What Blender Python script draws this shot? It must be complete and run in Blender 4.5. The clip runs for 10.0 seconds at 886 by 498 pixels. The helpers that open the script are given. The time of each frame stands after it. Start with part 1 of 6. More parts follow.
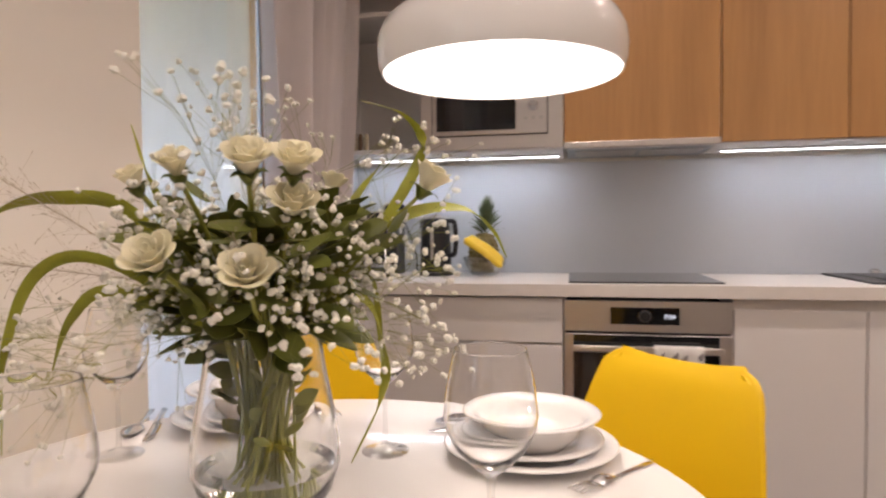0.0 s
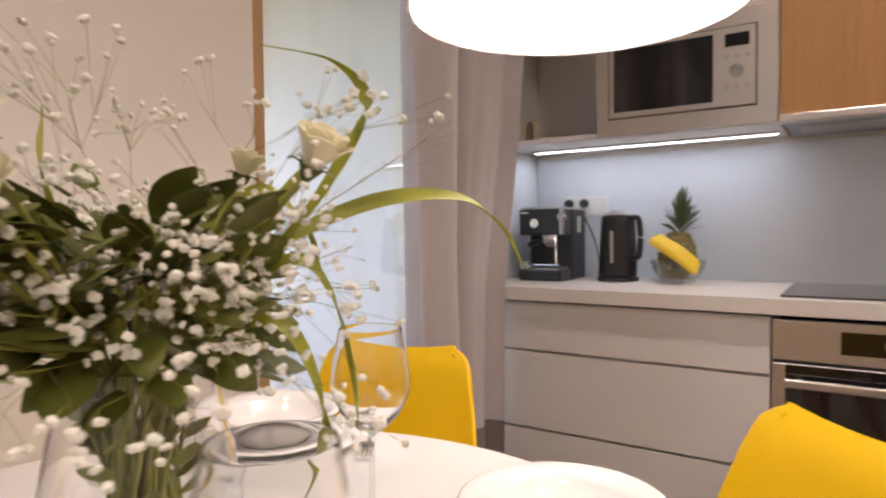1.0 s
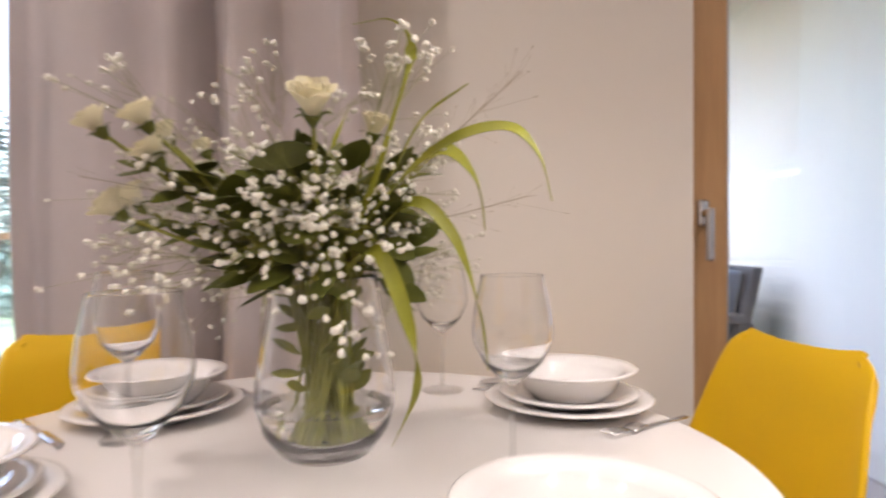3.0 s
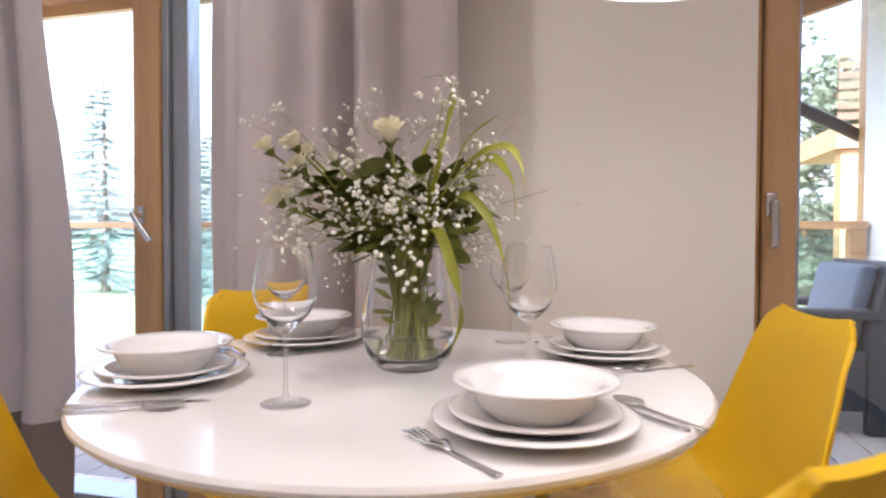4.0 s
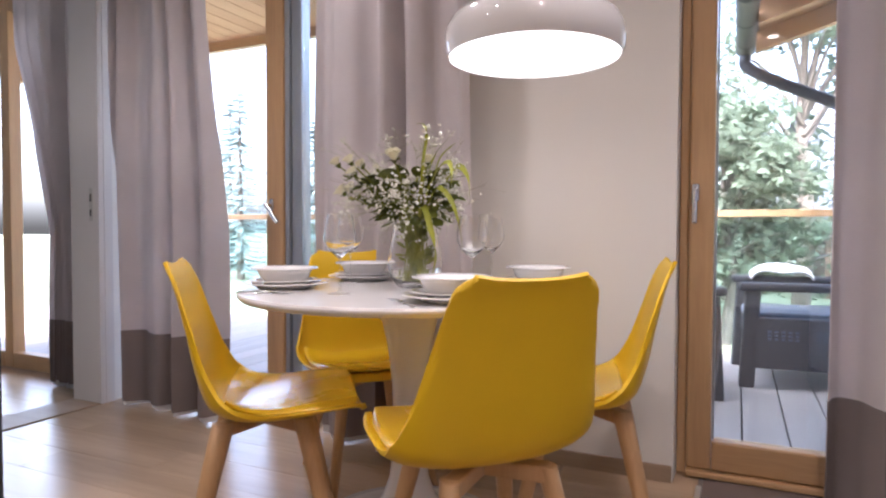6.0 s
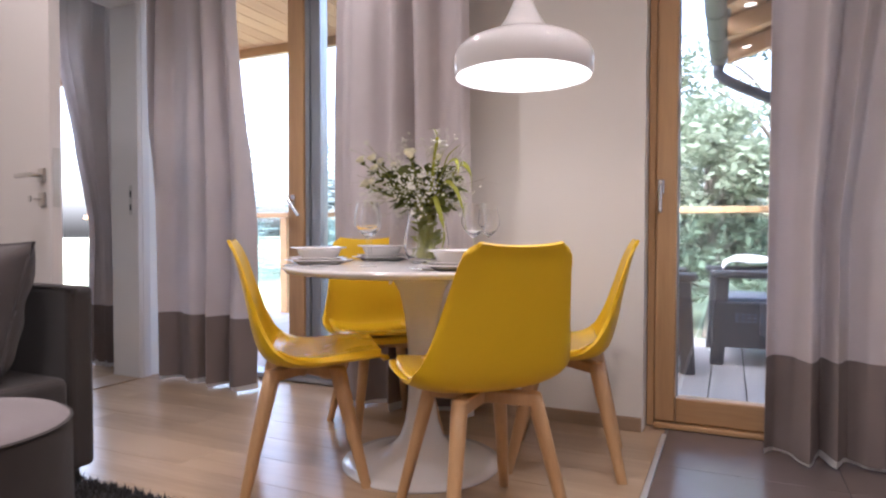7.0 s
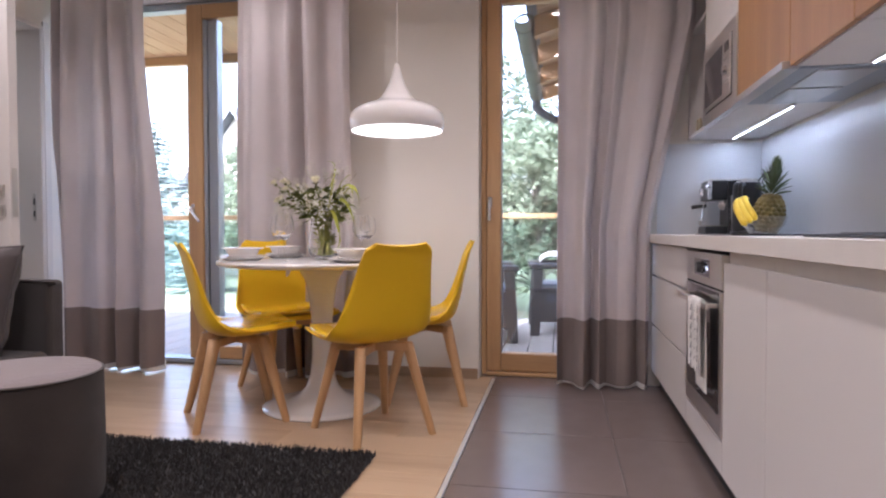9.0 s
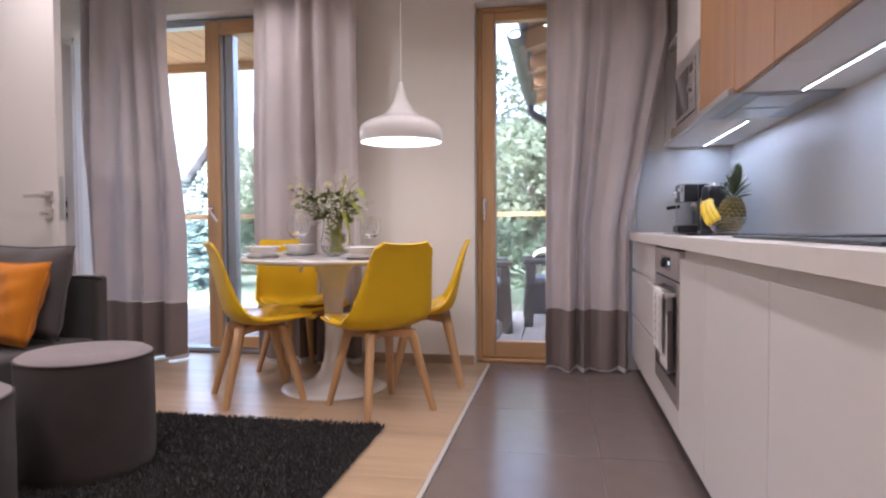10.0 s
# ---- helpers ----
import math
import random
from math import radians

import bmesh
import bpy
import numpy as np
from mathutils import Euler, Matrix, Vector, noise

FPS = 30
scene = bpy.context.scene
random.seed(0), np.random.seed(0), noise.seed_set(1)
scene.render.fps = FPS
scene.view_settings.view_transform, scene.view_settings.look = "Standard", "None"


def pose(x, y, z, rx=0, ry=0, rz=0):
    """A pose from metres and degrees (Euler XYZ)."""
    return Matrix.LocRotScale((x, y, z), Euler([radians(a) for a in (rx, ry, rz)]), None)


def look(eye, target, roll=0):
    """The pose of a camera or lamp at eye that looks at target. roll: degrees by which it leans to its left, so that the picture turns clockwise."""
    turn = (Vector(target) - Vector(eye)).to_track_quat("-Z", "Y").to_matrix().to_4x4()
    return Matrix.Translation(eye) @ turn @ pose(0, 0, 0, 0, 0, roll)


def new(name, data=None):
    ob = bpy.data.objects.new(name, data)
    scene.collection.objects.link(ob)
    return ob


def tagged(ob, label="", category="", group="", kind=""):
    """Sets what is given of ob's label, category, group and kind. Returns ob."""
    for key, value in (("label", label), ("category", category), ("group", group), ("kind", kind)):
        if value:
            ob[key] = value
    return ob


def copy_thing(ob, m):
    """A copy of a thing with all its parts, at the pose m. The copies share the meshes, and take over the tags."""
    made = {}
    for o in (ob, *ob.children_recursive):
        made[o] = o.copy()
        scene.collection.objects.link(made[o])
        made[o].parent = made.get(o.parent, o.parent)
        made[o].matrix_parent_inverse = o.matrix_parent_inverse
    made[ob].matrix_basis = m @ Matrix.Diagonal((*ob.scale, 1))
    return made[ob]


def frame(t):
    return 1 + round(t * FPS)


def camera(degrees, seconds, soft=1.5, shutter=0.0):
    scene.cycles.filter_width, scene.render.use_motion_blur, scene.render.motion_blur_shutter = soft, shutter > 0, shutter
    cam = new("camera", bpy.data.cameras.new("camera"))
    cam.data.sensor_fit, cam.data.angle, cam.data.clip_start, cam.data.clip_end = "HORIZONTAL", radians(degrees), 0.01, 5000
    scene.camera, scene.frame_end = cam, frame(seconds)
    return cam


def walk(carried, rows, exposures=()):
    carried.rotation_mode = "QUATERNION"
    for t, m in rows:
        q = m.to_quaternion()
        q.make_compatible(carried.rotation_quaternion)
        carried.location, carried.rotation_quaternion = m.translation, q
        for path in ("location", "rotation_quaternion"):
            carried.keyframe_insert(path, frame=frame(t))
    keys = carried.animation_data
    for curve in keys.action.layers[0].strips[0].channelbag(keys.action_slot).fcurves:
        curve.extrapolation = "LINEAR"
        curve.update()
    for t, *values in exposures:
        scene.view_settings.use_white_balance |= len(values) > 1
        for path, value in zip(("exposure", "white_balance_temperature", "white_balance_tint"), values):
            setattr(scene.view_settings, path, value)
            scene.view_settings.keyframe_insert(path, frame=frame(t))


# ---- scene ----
cam = camera(70.6, 10.0, soft=2.2, shutter=0.35)
PATH = [
    (0, (-0.501, -0.406, 1.062), (1.456, -0.001, 0.997), -0.5),
    (0.5, (-0.343, -0.512, 1.065), (1.495, 0.271, 0.998), -0.5),
    (1, (-0.146, -0.58, 1.058), (1.518, 0.529, 0.996), -0.6),
    (1.5, (0.023, -0.661, 1.038), (1.391, 0.797, 0.983), -0.5),
    (2, (0.132, -0.706, 1.018), (1.043, 1.074, 0.978), -0.5),
    (2.5, (0.26, -0.74, 1.003), (0.751, 1.199, 0.961), -0.4),
    (3, (0.318, -0.811, 0.99), (0.27, 1.188, 0.961), -0.4),
    (3.2, (0.32, -0.854, 0.985), (0.108, 1.134, 0.954), -0.3),
    (4.3, (0.597, -1.195, 0.962), (0.011, 0.716, 0.907), 0.3),
    (4.5, (0.66, -1.246, 0.956), (0.01, 0.645, 0.897), 0.3),
    (5, (0.799, -1.417, 0.948), (0.001, 0.415, 0.891), 0.4),
    (5.5, (0.936, -1.586, 0.937), (0.084, 0.223, 0.871), 0.2),
    (7, (1.182, -2.149, 0.851), (0.349, -0.332, 0.798), 0.1),
    (7.5, (1.204, -2.366, 0.835), (0.406, -0.532, 0.783), 0.1),
    (8, (1.23, -2.596, 0.866), (0.561, -0.712, 0.816), -0.1),
    (8.5, (1.312, -2.833, 0.891), (0.858, -0.886, 0.841), -0.1),
    (9, (1.33, -3.056, 0.869), (0.96, -1.091, 0.816), -0.1),
    (9.5, (1.341, -3.236, 0.869), (0.978, -1.27, 0.813), -0.2),
    (10, (1.397, -3.407, 0.89), (1.029, -1.443, 0.823), -0.3),
]
walk(cam, [(t, look(eye, aim, roll)) for t, eye, aim, roll in PATH], exposures=[(0, 3.54, 6500, 18), (2, 3.57, 6400, 18), (3.2, 3.52, 6000, 17), (4.5, 3.52, 5620, 17), (7, 3.6, 5580, 19), (10, 3.6, 5580, 20)])

# ---- world, sun and exposure ----
world = bpy.data.worlds.new("sky")
scene.world = world
world.use_nodes = True
wn, wl = world.node_tree.nodes, world.node_tree.links
sky = wn.new("ShaderNodeTexSky")
sky.sky_type, sky.sun_disc = "NISHITA", False
sky.sun_elevation, sky.sun_rotation = radians(48), radians(200)
sky.air_density, sky.dust_density = 1.0, 6.0
wn["Background"].inputs["Strength"].default_value = 0.15
grey, haze = wn.new("ShaderNodeRGBToBW"), wn.new("ShaderNodeMix")
haze.data_type = "RGBA"
haze.inputs["Factor"].default_value = 0.4
wl.new(sky.outputs["Color"], grey.inputs[0])
wl.new(sky.outputs["Color"], haze.inputs["A"])
wl.new(grey.outputs[0], haze.inputs["B"])
wl.new(haze.outputs["Result"], wn["Background"].inputs["Color"])
sun_data = bpy.data.lights.new("sun", "SUN")
sun_data.energy, sun_data.angle, sun_data.color = 1.0, radians(12), (1.0, 0.96, 0.9)
sun = new("sun", sun_data)
sun.matrix_world = look((0, 0, 20), (-7, 14, 4))


def area_lamp(name, m, size, power, color, shape="DISK", size_y=None, spread=180):
    d = bpy.data.lights.new(name, "AREA")
    d.shape, d.size, d.energy, d.color, d.spread = shape, size, power, color, radians(spread)
    if size_y:
        d.size_y = size_y
    ob = new(name, d)
    ob.matrix_world = m
    return ob


WARM, COOL = (1.0, 0.86, 0.74), (0.80, 0.90, 1.0)
LAMP = (0.597, -0.285)
LAMP_Z = 1.328
area_lamp("pendant_light", pose(*LAMP, LAMP_Z + 0.004), 0.385, 0.20, (1.0, 0.88, 0.76))
SPOTS = [(-0.45, -0.1), (-1.2, -1.0), (-1.2, -2.4), (-0.2, -1.6), (-0.2, -3.2), (1.3, -0.5), (1.3, -1.7), (1.3, -2.9), (-1.2, -3.8), (0.6, -4.2)]
for sx, sy in SPOTS:
    area_lamp("spot_light", pose(sx, sy, 2.575), 0.09, 0.73, WARM, spread=140)
area_lamp("led_light", pose(2.235, 0.097, 1.363), 0.006, 0.15, COOL, "RECTANGLE", 0.89)
area_lamp("led_light", pose(2.235, -1.95, 1.363), 0.006, 0.22, COOL, "RECTANGLE", 1.9)

area_lamp("window_daylight", pose(-3.2, 0.60, 1.15, -90, 0, 0), 1.1, 1.6, (0.82, 0.91, 1.0), "RECTANGLE", 1.9)


# ---- materials ----
def nodes_of(name):
    m = bpy.data.materials.new(name)
    m.use_nodes = True
    nt = m.node_tree
    return m, nt.nodes, nt.links, nt.nodes["Principled BSDF"]


def surf(name, color, rough=0.5, metal=0.0, vary=0.12, scale=6.0, bump=0.0, bscale=300.0, stretch=(1, 1, 1), coat=0.0,
         sheen=0.0, random=0.0, wave=None, spec=0.5, trans=0.0):
    """A principled surface with large stains, fine grain, relief and an uneven gloss."""
    m, n, l, b = nodes_of(name)
    tex = n.new("ShaderNodeTexCoord")
    mp = n.new("ShaderNodeMapping")
    mp.inputs["Scale"].default_value = stretch
    l.new(tex.outputs["Object"], mp.inputs["Vector"])
    big, fine = n.new("ShaderNodeTexNoise"), n.new("ShaderNodeTexNoise")
    big.inputs["Scale"].default_value, big.inputs["Detail"].default_value = scale, 5
    fine.inputs["Scale"].default_value, fine.inputs["Detail"].default_value = bscale, 3
    for t in (big, fine):
        l.new(mp.outputs["Vector"], t.inputs["Vector"])
    mix = n.new("ShaderNodeMix")
    mix.data_type = "RGBA"
    c = Vector(color)
    mix.inputs["A"].default_value = (*(c * (1 - vary)), 1)
    mix.inputs["B"].default_value = (*[min(1, v * (1 + vary)) for v in c], 1)
    add = n.new("ShaderNodeMath")
    add.operation = "MULTIPLY_ADD"
    add.inputs[1].default_value, add.inputs[2].default_value = 0.35, -0.17
    l.new(fine.outputs["Fac"], add.inputs[0])
    s = n.new("ShaderNodeMath")
    l.new(big.outputs["Fac"], s.inputs[0])
    l.new(add.outputs[0], s.inputs[1])
    out = s.outputs[0]
    if random:
        inf = n.new("ShaderNodeObjectInfo")
        r = n.new("ShaderNodeMath")
        r.operation = "MULTIPLY_ADD"
        r.inputs[1].default_value, r.inputs[2].default_value = random, -random / 2
        l.new(inf.outputs["Random"], r.inputs[0])
        s2 = n.new("ShaderNodeMath")
        l.new(out, s2.inputs[0])
        l.new(r.outputs[0], s2.inputs[1])
        out = s2.outputs[0]
    l.new(out, mix.inputs["Factor"])
    l.new(mix.outputs["Result"], b.inputs["Base Color"])
    rr = n.new("ShaderNodeMapRange")
    rr.inputs["To Min"].default_value, rr.inputs["To Max"].default_value = rough * 0.85, min(1, rough * 1.15)
    l.new(big.outputs["Fac"], rr.inputs["Value"])
    l.new(rr.outputs["Result"], b.inputs["Roughness"])
    b.inputs["Metallic"].default_value = metal
    b.inputs["Coat Weight"].default_value = coat
    b.inputs["Specular IOR Level"].default_value = spec
    if sheen:
        b.inputs["Sheen Weight"].default_value = sheen
    if bump:
        bp = n.new("ShaderNodeBump")
        bp.inputs["Strength"].default_value, bp.inputs["Distance"].default_value = bump, 0.002
        l.new(fine.outputs["Fac"], bp.inputs["Height"])
        l.new(bp.outputs["Normal"], b.inputs["Normal"])
    if trans:
        tr, mx, o = n.new("ShaderNodeBsdfTranslucent"), n.new("ShaderNodeMixShader"), n["Material Output"]
        l.new(mix.outputs["Result"], tr.inputs["Color"])
        mx.inputs[0].default_value = trans
        l.new(b.outputs[0], mx.inputs[1])
        l.new(tr.outputs[0], mx.inputs[2])
        l.new(mx.outputs[0], o.inputs["Surface"])
    return m


def weave(name, color, size=900.0, rough=0.9, vary=0.12, trans=0.0, sheen=0.3):
    """A woven cloth: crossing threads as fine relief over soft stains."""
    m = surf(name, color, rough, vary=vary, scale=4, sheen=sheen, trans=trans, spec=0.2)
    n, l = m.node_tree.nodes, m.node_tree.links
    b = n["Principled BSDF"]
    tex = n.new("ShaderNodeTexCoord")
    hs = []
    for d in ("X", "Z"):
        w = n.new("ShaderNodeTexWave")
        w.bands_direction = d
        w.inputs["Scale"].default_value, w.inputs["Distortion"].default_value = size, 1.5
        l.new(tex.outputs["Object"], w.inputs["Vector"])
        hs.append(w)
    a = n.new("ShaderNodeMath")
    l.new(hs[0].outputs["Fac"], a.inputs[0])
    l.new(hs[1].outputs["Fac"], a.inputs[1])
    bp = n.new("ShaderNodeBump")
    bp.inputs["Strength"].default_value, bp.inputs["Distance"].default_value = 0.35, 0.001
    l.new(a.outputs[0], bp.inputs["Height"])
    l.new(bp.outputs["Normal"], b.inputs["Normal"])
    return m


def wood(name, light, dark, along="Z", rough=0.45, ring=9.0, coat=0.1, random=0.3):
    """Wood with grain that runs along one axis."""
    m, n, l, b = nodes_of(name)
    tex, mp = n.new("ShaderNodeTexCoord"), n.new("ShaderNodeMapping")
    st = {"X": (0.06, 1, 1), "Y": (1, 0.06, 1), "Z": (1, 1, 0.06)}[along]
    mp.inputs["Scale"].default_value = st
    inf = n.new("ShaderNodeObjectInfo")
    shift = n.new("ShaderNodeVectorMath")
    shift.operation = "SCALE"
    shift.inputs[0].default_value = (7.3, 5.1, 9.7)
    l.new(inf.outputs["Random"], shift.inputs["Scale"])
    l.new(tex.outputs["Object"], mp.inputs["Vector"])
    l.new(shift.outputs[0], mp.inputs["Location"])
    a, f = n.new("ShaderNodeTexNoise"), n.new("ShaderNodeTexNoise")
    a.inputs["Scale"].default_value, a.inputs["Detail"].default_value, a.inputs["Distortion"].default_value = ring, 6, 0.6
    f.inputs["Scale"].default_value, f.inputs["Detail"].default_value = ring * 14, 3
    for t in (a, f):
        l.new(mp.outputs["Vector"], t.inputs["Vector"])
    fr = n.new("ShaderNodeMath")
    fr.operation = "MULTIPLY_ADD"
    fr.inputs[1].default_value = 0.45
    l.new(f.outputs["Fac"], fr.inputs[0])
    l.new(a.outputs["Fac"], fr.inputs[2])
    rnd = n.new("ShaderNodeMath")
    rnd.operation = "MULTIPLY_ADD"
    rnd.inputs[1].default_value = random
    l.new(inf.outputs["Random"], rnd.inputs[0])
    l.new(fr.outputs[0], rnd.inputs[2])
    ramp = n.new("ShaderNodeValToRGB")
    ramp.color_ramp.elements[0].position, ramp.color_ramp.elements[0].color = 0.45, (*dark, 1)
    ramp.color_ramp.elements[1].position, ramp.color_ramp.elements[1].color = 1.0 + random * 0.5, (*light, 1)
    l.new(rnd.outputs[0], ramp.inputs["Fac"])
    l.new(ramp.outputs["Color"], b.inputs["Base Color"])
    b.inputs["Roughness"].default_value, b.inputs["Coat Weight"].default_value = rough, coat
    b.inputs["Coat Roughness"].default_value = 0.3
    bp = n.new("ShaderNodeBump")
    bp.inputs["Strength"].default_value, bp.inputs["Distance"].default_value = 0.25, 0.001
    l.new(f.outputs["Fac"], bp.inputs["Height"])
    l.new(bp.outputs["Normal"], b.inputs["Normal"])
    return m


def clear(name, tint=(1, 1, 1), gloss=0.02, base=0.025, edge=0.7, power=3.0):
    """A thin clear sheet: it lets light through and mirrors at a glancing angle."""
    m, n, l, b = nodes_of(name)
    tr, gl, mx, fr = (n.new("ShaderNodeBsdf" + k) for k in ("Transparent", "Glossy", "Transparent", "Transparent"))
    n.remove(mx), n.remove(fr), n.remove(b)
    mx, lw, fr = n.new("ShaderNodeMixShader"), n.new("ShaderNodeLayerWeight"), n.new("ShaderNodeMath")
    lw.inputs["Blend"].default_value = 0.5
    pw = n.new("ShaderNodeMath")
    pw.operation, pw.inputs[1].default_value = "POWER", power
    l.new(lw.outputs["Facing"], pw.inputs[0])
    fr.operation, fr.inputs[1].default_value, fr.inputs[2].default_value = "MULTIPLY_ADD", edge, base
    l.new(pw.outputs[0], fr.inputs[0])
    tr.inputs["Color"].default_value = (*tint, 1)
    gl.inputs["Roughness"].default_value = gloss
    l.new(fr.outputs[0], mx.inputs[0])
    l.new(tr.outputs[0], mx.inputs[1])
    l.new(gl.outputs[0], mx.inputs[2])
    l.new(mx.outputs[0], n["Material Output"].inputs["Surface"])
    return m


def solid_glass(name, ior=1.45, tint=(1, 1, 1)):
    """Clear glass that bends what lies behind it."""
    m, n, l, b = nodes_of(name)
    b.inputs["Base Color"].default_value = (*tint, 1)
    b.inputs["Roughness"].default_value, b.inputs["IOR"].default_value = 0.0, ior
    b.inputs["Transmission Weight"].default_value = 1.0
    return m


def glow(name, color, strength):
    m, n, l, b = nodes_of(name)
    b.inputs["Base Color"].default_value = (0.9, 0.9, 0.9, 1)
    b.inputs["Emission Color"].default_value = (*color, 1)
    b.inputs["Emission Strength"].default_value = strength
    return m


